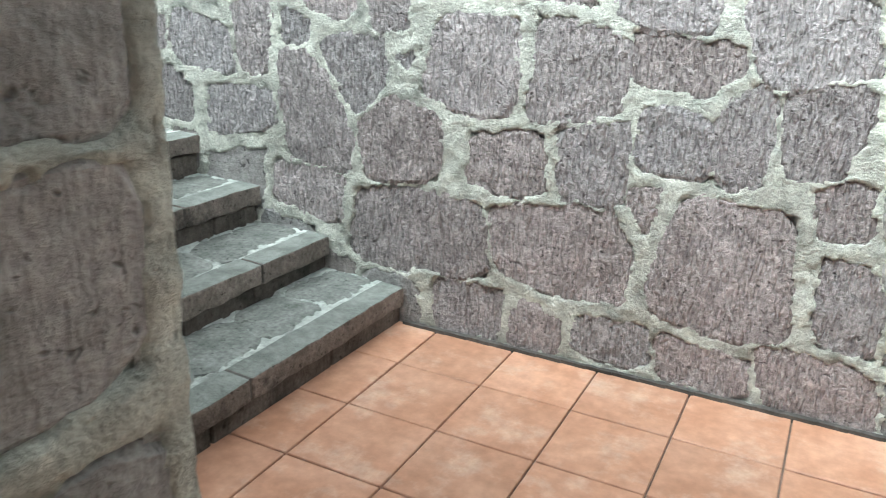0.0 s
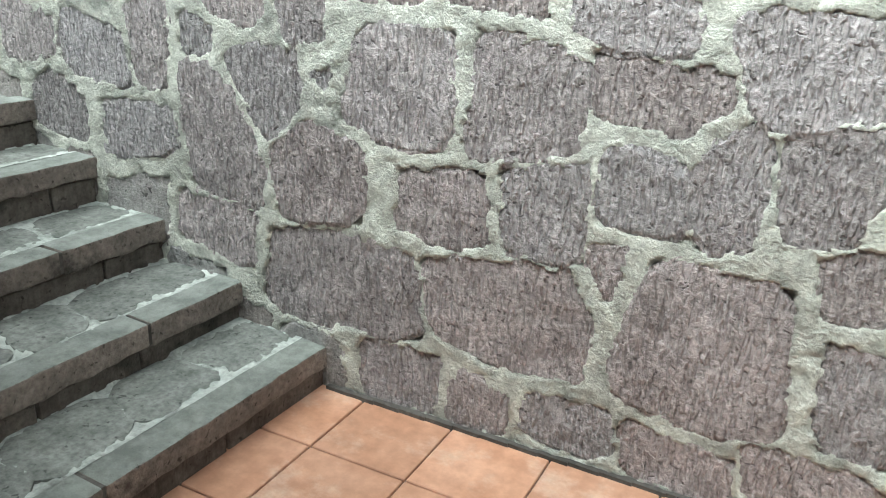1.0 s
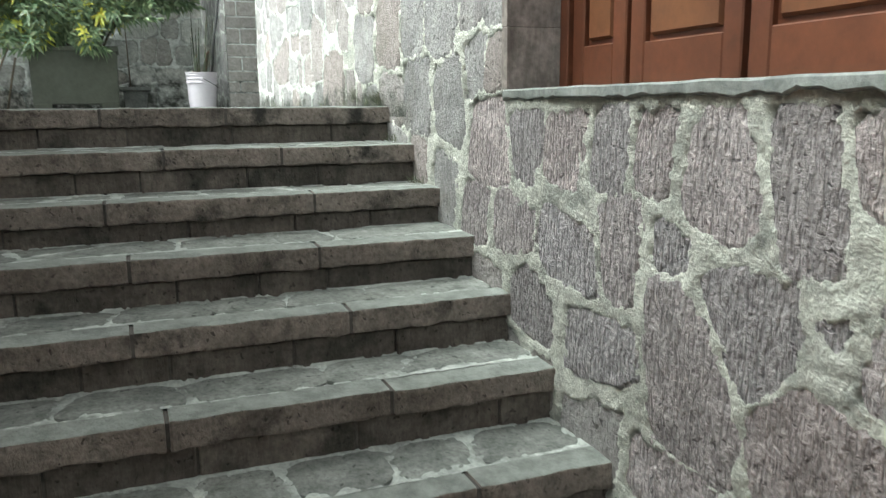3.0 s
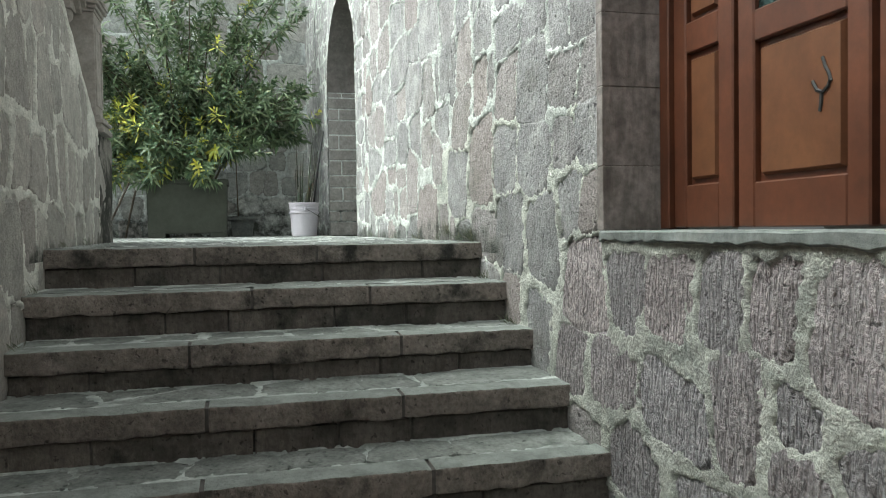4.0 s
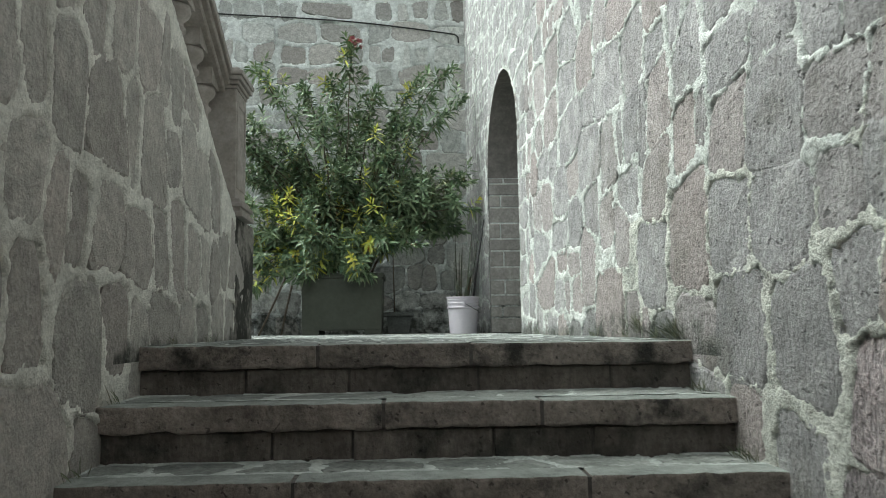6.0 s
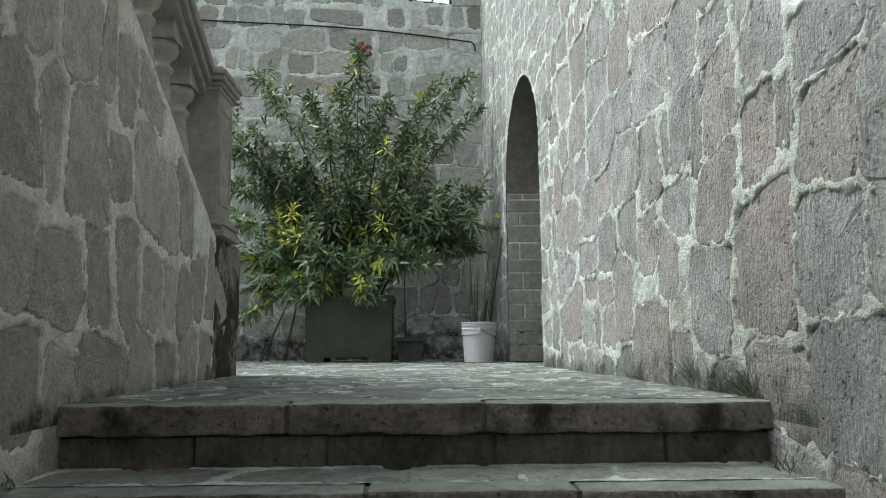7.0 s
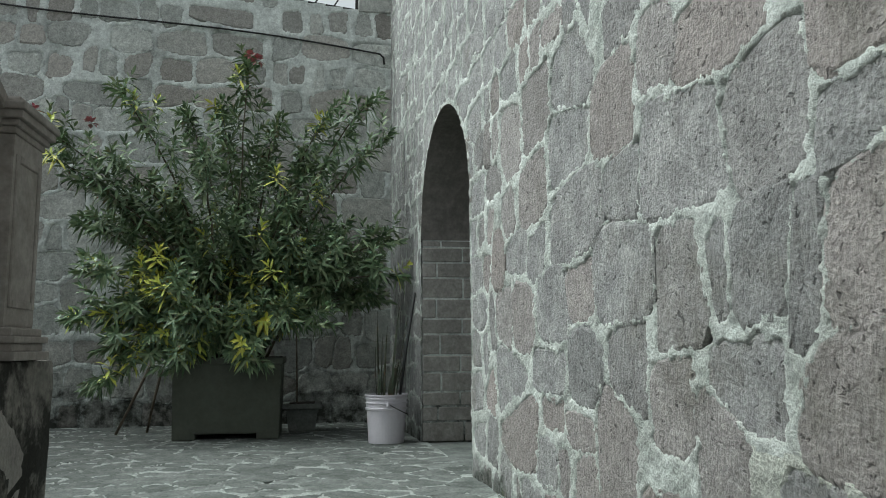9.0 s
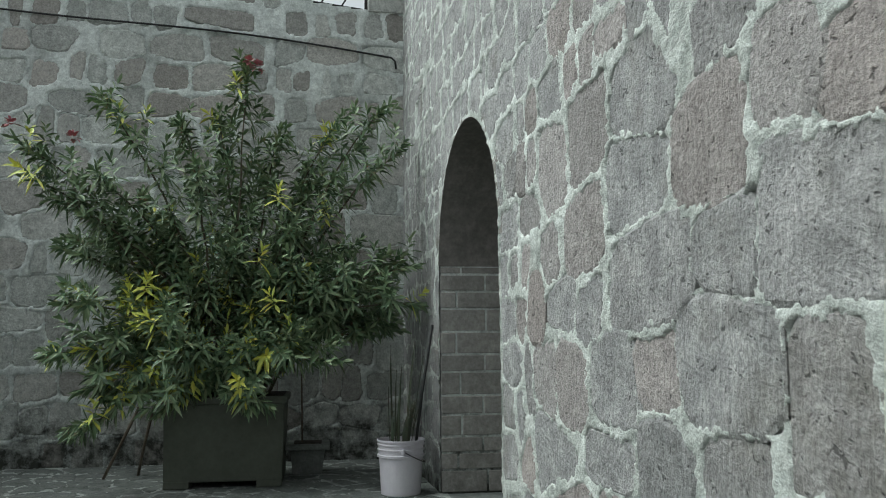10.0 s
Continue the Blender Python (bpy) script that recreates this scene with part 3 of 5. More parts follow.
LANDING_STONES = [(-6.26, 2.23, 0.35, 0.21), (-5.84, 2.24, 0.33, 0.26), (-6.7, 1.94, 0.5, 0.28), (-5.88, 2.02, 0.33, 0.14), (-6.94, 2.15, 0.46, 0.25), (-3.46, 2.52, 0.25, 0.19),
                  (-3.47, 2.26, 0.23, 0.26), (-3.85, 2.35, 0.22, 0.27), (-3.88, 1.96, 0.41, 0.43), (-3.52, 1.93, 0.26, 0.33), (-3.82, 1.6, 0.34, 0.24), (-4.23, 2.24, 0.26, 0.26),
                  (-4.17, 2.57, 0.3, 0.33), (-3.68, 2.37, 0.09, 0.13), (-3.81, 2.63, 0.25, 0.24), (-4.29, 1.86, 0.32, 0.3), (-5.56, 1.98, 0.31, 0.38), (-5.01, 1.70, 0.51, 0.27), (-3.14, 2.26, 0.25, 0.27)]
JAMB_STONES = [(-2.77, 2.18, 0.24, 0.23), (-2.56, 2.17, 0.18, 0.21), (-2.81, 1.95, 0.22, 0.21), (-2.58, 1.96, 0.2, 0.21), (-2.76, 1.74, 0.21, 0.19), (-2.56, 1.72, 0.16, 0.16),
               (-3.1, 1.9, 0.3, 0.22), (-3.08, 2.5, 0.22, 0.15), (-2.85, 2.42, 0.19, 0.19), (-2.6, 2.39, 0.26, 0.16), (-3.44, 1.62, 0.38, 0.36), (-3.04, 1.57, 0.34, 0.3), (-3.01, 1.2, 0.28, 0.24)]


def extent(poly):
    us, vs = [p[0] for p in poly], [p[1] for p in poly]
    return min(us), max(us), min(vs), max(vs)


given = [(a, b, 0.5 * w + 0.012, 0.5 * h + 0.012) for a, b, w, h in LOW_STONES + MID_STONES + HIGH_STONES]
N_LOW = len(given)
given += [(a, b, 0.54 * w + 0.015, 0.54 * h + 0.015) for a, b, w, h in UPPER_STONES + LANDING_STONES + JAMB_STONES]


def free_right(u, v):
    if window_hole(np.float64(u), np.float64(v)) < 0.03 or arch_hole(np.float64(u), np.float64(v)) < 0.03:
        return False
    return v > float(foot_right(u)) - 0.1


def trimmed(cells):
    """Cuts stones back to the edges of the openings."""
    out = []
    for poly in cells:
        cu = sum(p[0] for p in poly) / len(poly)
        cv = sum(p[1] for p in poly) / len(poly)
        if SILL_X0 - 0.05 < cu < SILL_X1 + 0.05 and cv < SILL_Z + 0.1:
            poly = clip(poly, 0, 1, SILL_Z - 0.075)
        elif cv > SILL_Z - 0.05 and cv < WIN_TOP:
            if cu < SILL_X0 + 0.01:
                poly = clip(poly, 1, 0, SILL_X0 - 0.055)
            elif cu > SILL_X1 - 0.01:
                poly = clip(poly, -1, 0, -SILL_X1 - 0.03)
        if cv < ARCH_SPRING + 0.2:
            if ARCH_X < cu < ARCH_X + ARCH_R + 0.4:
                poly = clip(poly, -1, 0, -(ARCH_X + ARCH_R + 0.03))
            elif ARCH_X - ARCH_R - 0.4 < cu < ARCH_X:
                poly = clip(poly, 1, 0, ARCH_X - ARCH_R - 0.03)
        elif math.hypot(cu - ARCH_X, cv - ARCH_SPRING) < ARCH_R + 0.45:
            nx, ny = cu - ARCH_X, cv - ARCH_SPRING
            d = math.hypot(nx, ny)
            poly = clip(poly, -nx / d, -ny / d, -(ARCH_X * nx + ARCH_SPRING * ny) / d - ARCH_R - 0.03)
        if len(poly) > 2:
            out.append(poly)
    return out


WALL_TOP = 6.4
blocks = fit_stones(given + coursed(BACK_X, 1.9, -0.05, WALL_TOP, 0.26, 0.25, rng, keep=free_right, clear=given), lambda u, v: 0.048 if u > -7 and v < 1.6 else 0.029 if u > -5.5 else 0.036 if u > -7 else 0.044, rng)
own_low = trimmed([p for p in blocks[:N_LOW] if p])
own_up = trimmed([p for p in blocks[N_LOW:len(given)] if p])
wild = trimmed([p for p in blocks[len(given):] if p])
own = own_low + own_up
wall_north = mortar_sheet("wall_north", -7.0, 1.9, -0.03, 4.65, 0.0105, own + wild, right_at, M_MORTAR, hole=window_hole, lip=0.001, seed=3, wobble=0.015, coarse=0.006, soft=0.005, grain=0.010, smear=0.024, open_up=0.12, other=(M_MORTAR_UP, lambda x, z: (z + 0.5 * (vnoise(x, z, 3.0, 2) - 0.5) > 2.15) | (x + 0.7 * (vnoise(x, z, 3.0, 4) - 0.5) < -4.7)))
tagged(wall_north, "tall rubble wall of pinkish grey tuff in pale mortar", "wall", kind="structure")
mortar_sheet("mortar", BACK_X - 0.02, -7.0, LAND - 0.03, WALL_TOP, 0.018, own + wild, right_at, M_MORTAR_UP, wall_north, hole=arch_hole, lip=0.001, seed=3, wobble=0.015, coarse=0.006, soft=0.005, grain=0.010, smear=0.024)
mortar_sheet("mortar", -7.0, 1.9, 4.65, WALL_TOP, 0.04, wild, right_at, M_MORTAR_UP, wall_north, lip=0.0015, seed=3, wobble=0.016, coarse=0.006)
# core of the wall behind the stones, built round the openings
core = bmesh.new()
T0, T1 = 3.32, 3.78
for x0, x1, z0, z1 in ((-7.0, SILL_X0 - 0.07, -0.1, WALL_TOP), (SILL_X0 - 0.07, SILL_X1 + 0.07, -0.1, SILL_Z - 0.06), (SILL_X0 - 0.07, SILL_X1 + 0.07, WIN_TOP + 0.05, WALL_TOP), (SILL_X1 + 0.07, 2.0, -0.1, WALL_TOP)):
    box(x0, x1, T0 if x1 < 0 else T0 + 0.05, T1, z0, z1, bm=core)
part("wall_core", core, M_MORTAR, wall_north)

# arch: block-lined sides, plastered curve
ARCH_BACK = 0.62
for side in (-1, 1):
    xj = ARCH_X + side * ARCH_R
    yj = float(y_right(xj))
    part("arch_side", box(*sorted((xj + side * 0.004, xj + side * 0.3)), yj + 0.02, yj + ARCH_BACK, LAND - 0.05, ARCH_SPRING + 0.02), M_MORTAR_BACK, wall_north)
    z, row = LAND, 0
    while z < ARCH_SPRING - 0.05:
        h = rng.uniform(0.12, 0.18)
        ys = [yj + 0.004, yj + (0.16 if row % 2 else 0.34) + rng.uniform(-0.03, 0.03), yj + ARCH_BACK]
        for a, b in zip(ys, ys[1:]):
            proud = rng.uniform(0.0, 0.006)
            part("block", box(*sorted((xj - side * proud, xj + side * 0.1)), a + 0.007, b - 0.008, z + 0.008, min(z + h, ARCH_SPRING) - 0.009, bevel=0.005), M_BRICK, wall_north)
        z, row = z + h, row + 1
av, af = [], []
SEG = 40
for k in range(SEG + 1):
    a = math.pi * k / SEG
    for r, d in ((ARCH_R, 0.0), (ARCH_R, ARCH_BACK), (ARCH_R + 0.3, ARCH_BACK), (ARCH_R + 0.3, 0.03)):
        x = ARCH_X - r * math.cos(a)
        av.append((x, float(y_right(x)) + d, ARCH_SPRING + r * math.sin(a)))
for k in range(SEG):
    for i in range(4):
        j = (i + 1) % 4
        af.append((4 * k + i, 4 * k + j, 4 * k + 4 + j, 4 * k + 4 + i))
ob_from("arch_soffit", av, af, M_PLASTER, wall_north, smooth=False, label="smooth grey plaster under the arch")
rear = bmesh.new()
box(BACK_X - 0.3, -7.0, 5.2, 5.4, LAND - 0.1, 4.6, bm=rear)
box(BACK_X - 0.3, -7.0, 3.5, 5.4, 4.6, 4.75, bm=rear)
box(BACK_X - 0.3, BACK_X - 0.1, 3.4, 5.4, LAND - 0.1, 4.7, bm=rear)
box(-7.15, -7.0, 3.8, 5.4, LAND - 0.1, 4.7, bm=rear)
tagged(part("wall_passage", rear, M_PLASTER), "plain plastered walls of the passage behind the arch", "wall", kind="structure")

# ---- the wooden window above the stairs ----
D_FACE = 3.44
jamb_l = box(SILL_X0 - 0.07, SILL_X0 - 0.012, 3.235, 3.6, SILL_Z - 0.02, WIN_TOP + 0.05)
part("jamb_backing", jamb_l, M_MORTAR, wall_north)
part("jamb_backing", box(SILL_X1 + 0.012, SILL_X1 + 0.07, 3.235, 3.6, SILL_Z - 0.02, WIN_TOP + 0.05), M_MORTAR, wall_north)
for x0, x1 in ((SILL_X0 - 0.045, SILL_X0), (SILL_X1, SILL_X1 + 0.045)):
    z = SILL_Z
    for h in (0.22, 0.27, 0.25, 0.26, 0.24, 0.27, 0.25, 0.25, 0.24):
        if z < WIN_TOP:
            part("jamb_block", box(x0 + rng.uniform(0, 0.003), x1 + rng.uniform(0, 0.003), 3.205, D_FACE + 0.03, z + 0.0006, min(z + h, WIN_TOP) - 0.0006, bevel=0.002), M_JAMB, wall_north)
        z += h
part("lintel", box(SILL_X0, SILL_X1, 3.215, 3.6, WIN_TOP, WIN_TOP + 0.05), M_JAMB, wall_north)
sill = box(SILL_X0 - 0.02, SILL_X1 + 0.02, 3.194, 3.5, SILL_Z - 0.036, SILL_Z, bevel=0.006)
bmesh.ops.subdivide_edges(sill, edges=[e for e in sill.edges if e.calc_length() > 1], cuts=90)
for v in sill.verts:
    if v.co.y < 3.215:
        v.co.y += 0.014 * (noise.noise((v.co.x * 6, 0, v.co.z * 8)))
        v.co.z += 0.016 * noise.noise((v.co.x * 9, 3, 0)) + 0.008 * noise.noise((v.co.x * 27, 3, 0)) if v.co.z < SILL_Z - 0.02 else 0.004 * noise.noise((v.co.x * 7, 5, 0))
tagged(part("window_sill", sill, M_SILL), "rough cement window sill set in the rubble wall", "window sill", kind="structure")

window = empty("wooden_window")
tagged(window, "varnished reddish brown wooden window with raised panels and small panes", "window", kind="structure")
part("window_frame", box(SILL_X0 + 0.002, SILL_X0 + 0.06, D_FACE - 0.02, D_FACE + 0.06, SILL_Z + 0.002, WIN_TOP, bevel=0.004), M_WOOD, window)
part("window_frame", box(SILL_X1 - 0.06, SILL_X1 - 0.002, D_FACE - 0.02, D_FACE + 0.06, SILL_Z + 0.002, WIN_TOP, bevel=0.004), M_WOOD, window)
part("window_frame", box(SILL_X0 + 0.06, SILL_X1 - 0.06, D_FACE - 0.02, D_FACE + 0.06, WIN_TOP - 0.06, WIN_TOP, bevel=0.004), M_WOOD, window)


def panel(x0, x1, z0, z1, y, parent):
    """A raised panel: a sunk bed with a sloped field standing in it."""
    part("panel_bed", box(x0, x1, y + 0.022, y + 0.034, z0, z1), M_WOOD, parent)
    bm = bmesh.new()
    outer = [bm.verts.new(p) for p in ((x0 + 0.018, y + 0.022, z0 + 0.018), (x1 - 0.018, y + 0.022, z0 + 0.018), (x1 - 0.018, y + 0.022, z1 - 0.018), (x0 + 0.018, y + 0.022, z1 - 0.018))]
    inner = [bm.verts.new(p) for p in ((x0 + 0.026, y + 0.006, z0 + 0.026), (x1 - 0.026, y + 0.006, z0 + 0.026), (x1 - 0.026, y + 0.006, z1 - 0.026), (x0 + 0.026, y + 0.006, z1 - 0.026))]
    for i in range(4):
        j = (i + 1) % 4
        bm.faces.new((outer[i], outer[j], inner[j], inner[i]))
    bm.faces.new(inner)
    part("panel_field", bm, M_WOOD_PANEL, parent)


def leaf(x0, x1, bays, y=D_FACE):
    """One window leaf: stiles, rails and its bays from the bottom up, each a panel or a pane."""
    lf = part("window_leaf", box(x0, x0 + 0.075, y, y + 0.045, SILL_Z + 0.006, WIN_TOP - 0.065, bevel=0.005), M_WOOD, window)
    part("stile", box(x1 - 0.075, x1, y, y + 0.045, SILL_Z + 0.006, WIN_TOP - 0.065, bevel=0.005), M_WOOD, lf)
    z = SILL_Z + 0.006
    for rail, bay, kind in bays:
        part("rail", box(x0 + 0.075, x1 - 0.075, y + 0.001, y + 0.044, z, z + rail, bevel=0.004), M_WOOD, lf)
        z += rail
        if kind == "panel":
            panel(x0 + 0.075, x1 - 0.075, z, z + bay, y, lf)
        elif kind == "pane":
            part("pane", box(x0 + 0.075, x1 - 0.075, y + 0.018, y + 0.024, z, z + bay), glass, lf, "dark greenish window pane")
        z += bay
    return lf


TALL = ((0.13, 0.40, "panel"), (0.09, 0.45, "pane"), (0.06, 0.40, "pane"), (0.06, 0.38, "pane"), (0.10, 0.0, ""))
NARROW = ((0.14, 0.43, "panel"), (0.10, 0.50, "panel"), (0.10, 0.68, "panel"), (0.12, 0.0, ""))
leaf(-2.385, -2.055, NARROW)
wide = leaf(-2.03, -1.525, TALL)
leaf(-1.50, -0.995, TALL)
leaf(-0.97, -0.64, NARROW)
# flaked varnish on one panel
for k, pts in enumerate((((-1.72, 1.99), (-1.705, 1.965), (-1.685, 1.958), (-1.665, 1.97), (-1.657, 1.99)), ((-1.685, 2.045), (-1.675, 2.02), (-1.662, 2.0), (-1.655, 1.98)), ((-1.688, 1.957), (-1.69, 1.93), (-1.695, 1.91)))):
    part("flaked_varnish", tube([(x, D_FACE + 0.004, z) for x, z in pts], 0.005, 5), M_DARK, wide, "dark flaked patch in the varnish")
room = bmesh.new()
box(SILL_X0 - 0.6, SILL_X1 + 0.6, 4.6, 4.7, 0.9, 4.2, bm=room)
tagged(part("wall_room", room, M_PLASTER), "dim plain wall of the room behind the window", "wall", kind="structure")

# ---- stairs ----
stairs = empty("stairs")
tagged(stairs, "worn outdoor flight of nine cut stone steps with pale mortar joints", "stairs", kind="structure")
for k, (sx, sz) in enumerate(zip(STEP_X, STEP_Z)):
    below = STEP_Z[k - 1] if k else 0.0
    nxt = STEP_X[k + 1] if k < 8 else sx - 0.14
    yl, yr = float(y_left(sx)) - 0.02, float(y_right(sx)) + 0.02
    rise = sz - below
    slab_h = 0.088 if k else 0.085
    step = part("step", box(nxt - 0.25, sx - 0.034, yl, yr, below - 0.08, sz - 0.018), M_STEP_CORE, stairs)
    # front slabs
    y = yl
    while y < yr - 0.01:
        w = rng.uniform(0.5, 0.95)
        if yr - y - w < 0.2:
            w = yr - y
        bm = box(sx - 0.125, sx + rng.uniform(-0.006, 0.006), y + 0.005, y + w - 0.005, sz - slab_h, sz + rng.uniform(-0.002, 0.002), bevel=0.009, segs=2)
        long_edges = [e for e in bm.edges if e.calc_length() > 0.25]
        bmesh.ops.subdivide_edges(bm, edges=long_edges, cuts=max(3, int(w / 0.045)))
        for v in bm.verts:
            c = v.co
            c.x += 0.006 * noise.noise((c.y * 11, sz * 9, 0.3)) if c.x > sx - 0.05 else 0
            if c.z < sz - slab_h + 0.02:
                c.z += 0.012 * noise.noise((c.y * 12, sz * 7, 2.0)) + 0.006 * noise.noise((c.y * 34, sz * 7, 5.0))
            elif c.x > sx - 0.03:
                c.z += 0.005 * noise.noise((c.y * 16, sz * 5, 7.0)) - 0.002
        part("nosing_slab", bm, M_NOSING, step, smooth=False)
        if y + w < yr - 0.01:
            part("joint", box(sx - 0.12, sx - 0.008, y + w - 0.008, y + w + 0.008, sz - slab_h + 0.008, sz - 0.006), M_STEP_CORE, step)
        y += w
    # blocks under the slabs
    y = yl
    while y < yr - 0.01:
        w = rng.uniform(0.25, 0.7)
        if yr - y - w < 0.15:
            w = yr - y
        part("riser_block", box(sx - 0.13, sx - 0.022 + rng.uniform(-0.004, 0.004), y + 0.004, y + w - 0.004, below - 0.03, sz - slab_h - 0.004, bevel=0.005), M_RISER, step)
        y += w
    # flagstones behind the slabs
    if k < 8:
        top_at = lambda u, v, h, z=sz: (v, u, z + h)
        cells = rubble(yl + 0.01, yr - 0.01, nxt - 0.02, sx - 0.13, 0.30, 0.20, 0.028, rng, jitter=0.45)
        part_joint = mortar_sheet("tread_mortar", yl, yr, nxt - 0.03, sx - 0.110, 0.013, cells, top_at, M_JOINT, step, lip=0.0005, sink=0.016, flip=True, seed=20 + k, coarse=0.001, wobble=0.02, grain=0.003, smear=0.034, open_up=-0.03)
        lay_stones(cells, top_at, M_TREAD, step, rng, name="flagstone", front=-0.002, spread=0.002, back=-0.03, bevel=0.005, grow=0.02, slope=0.02, flip=True, tilt=0.008)

# ---- landing ----
LAND_Y0 = -2.6
floor_at = lambda u, v, h: (u, v, LAND + h)


def on_landing(u, v):
    return (v < y_right(u) + 0.05) & ((v > y_left(u) - 0.1) | (u < -5.9))


flags = rubble(BACK_X, STEP_X[8] - 0.13, LAND_Y0, 3.25, 0.21, 0.27, 0.024, rng, jitter=0.48, bare=0.1, keep=lambda u, v: bool(on_landing(np.float64(u), np.float64(v))))
landing = mortar_sheet("floor_landing", BACK_X - 0.05, STEP_X[8] - 0.110, LAND_Y0, 3.25, 0.022, flags, floor_at, M_JOINT_LAND, inside=lambda u, v: on_landing(u, v), lip=0.001, sink=0.015, seed=40, coarse=0.002, grain=0.003, smear=0.02, open_up=-0.1, wobble=0.02)
tagged(landing, "landing paved with irregular grey flagstones in pale mortar", "floor", kind="structure")
lay_stones(flags, floor_at, M_FLAG, landing, rng, name="flagstone", front=-0.001, spread=0.003, back=-0.03, bevel=0.005, grow=0.02, slope=0.02, order=lambda p: -p[0][0] + (0 if p[0][1] > 0.9 else 4), rest_label="further flagstones of the landing")
part("threshold", box(ARCH_X - ARCH_R, ARCH_X + ARCH_R, 3.0, 5.3, LAND - 0.08, LAND - 0.004), M_SILL, landing)
base = bmesh.new()
box(BACK_X - 0.2, STEP_X[8] - 0.15, LAND_Y0, 3.4, LAND - 0.5, LAND - 0.05, bm=base)
part("landing_base", base, M_STEP_CORE, landing)

# ---- tiled floor at the foot of the stairs ----
TILE = 0.343
ground = ob_from("floor", [(-1.1, -2.6, -0.012), (3.2, -2.6, -0.012), (3.2, 3.6, -0.012), (-1.1, 3.6, -0.012), (-1.1, -2.6, -0.2), (3.2, -2.6, -0.2), (3.2, 3.6, -0.2), (-1.1, 3.6, -0.2)],
                 [(0, 1, 2, 3), (7, 6, 5, 4), (0, 4, 5, 1), (1, 5, 6, 2), (2, 6, 7, 3), (3, 7, 4, 0)], M_GROUT)
tagged(ground, "floor of warm orange terracotta tiles with thin dark joints", "floor", kind="structure")
tile_mesh = None
turn = pose(-0.781, 2.892, 0, 0, 0, 2.0)
for i in range(-1, 11):
    for j in range(-15, 2):
        c = turn @ Vector(((i + 0.5) * TILE, (j + 0.5) * TILE, 0))
        if c.x < -1.15 or c.x > 3.0 or c.y > 3.45 or c.y < -2.4 or (c.x < 0 and c.y < 1.0):
            continue
        if tile_mesh is None:
            bm = box(-TILE / 2 + 0.003, TILE / 2 - 0.003, -TILE / 2 + 0.003, TILE / 2 - 0.003, -0.016, 0.0, bevel=0.003)
            first = part("tile", bm, M_TILE, ground)
            tile_mesh = first.data
            t = first
        else:
            t = new("tile", tile_mesh)
            t.parent = ground
        t.matrix_basis = Matrix.Translation((c.x, c.y, rng.uniform(-0.001, 0.001))) @ pose(0, 0, 0, rng.uniform(-0.15, 0.15), rng.uniform(-0.15, 0.15), 2.0)
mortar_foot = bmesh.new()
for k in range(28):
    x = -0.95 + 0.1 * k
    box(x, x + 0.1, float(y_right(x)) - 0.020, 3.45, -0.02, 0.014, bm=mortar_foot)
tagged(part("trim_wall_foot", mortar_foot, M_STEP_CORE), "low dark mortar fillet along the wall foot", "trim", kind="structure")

# ---- the lower wall beside the stairs, with its balustrade ----
LEFT_X0 = -5.62
rng_l = random.Random(23)


def keep_left(u, v):
    return v < float(top_left(u)) - 0.06 and v > float(foot_right(u)) - 0.12


left_cells = []
for poly in fit_stones(coursed(LEFT_X0 - 0.3, WALL_END, -0.05, 3.25, 0.27, 0.36, rng_l, keep=keep_left, jitter=0.5), 0.04, rng_l, tilt=0.3):
    if not poly:
        continue
    poly = clip(clip(poly, -0.485, 1, 2.36 + 0.485 * 5.56 - 0.05), 1, 0, WALL_END - 0.035)
    if len(poly) > 2 and sum(p[1] for p in poly) / len(poly) < float(top_left(sum(p[0] for p in poly) / len(poly))):
        left_cells.append(poly)
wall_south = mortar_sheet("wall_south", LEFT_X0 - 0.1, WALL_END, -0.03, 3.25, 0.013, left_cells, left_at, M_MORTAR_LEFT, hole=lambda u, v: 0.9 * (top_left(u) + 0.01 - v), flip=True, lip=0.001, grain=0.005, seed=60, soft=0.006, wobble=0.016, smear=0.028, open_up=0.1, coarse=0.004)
tagged(wall_south, "weathered rubble wall with a sloping top beside the stairs", "wall", kind="structure")
lay_stones(left_cells, left_at, M_STONE_LEFT, wall_south, rng_l, flip=True, order=lambda p: abs(p[0][0] + 4), front=0.0, spread=0.005, grow=0.026, bevel=0.009, slope=0.024, rough=0.003)
THICK = 0.42
prism = []
for dy in (-0.045, -THICK):
    prism += [(LEFT_X0, float(y_left(LEFT_X0)) + dy, LAND - 0.2), (WALL_END - 0.04, 1.165 + dy, -0.1), (WALL_END - 0.04, 1.165 + dy, 3.2), (-3.83, float(y_left(-3.83)) + dy, 3.2), (LEFT_X0, float(y_left(LEFT_X0)) + dy, float(top_left(LEFT_X0)))]
ob_from("wall_core", prism, [(0, 1, 2, 3, 4), (9, 8, 7, 6, 5), (0, 5, 6, 1), (1, 6, 7, 2), (2, 7, 8, 3), (3, 8, 9, 4), (4, 9, 5, 0)], M_MORTAR_LEFT, wall_south)
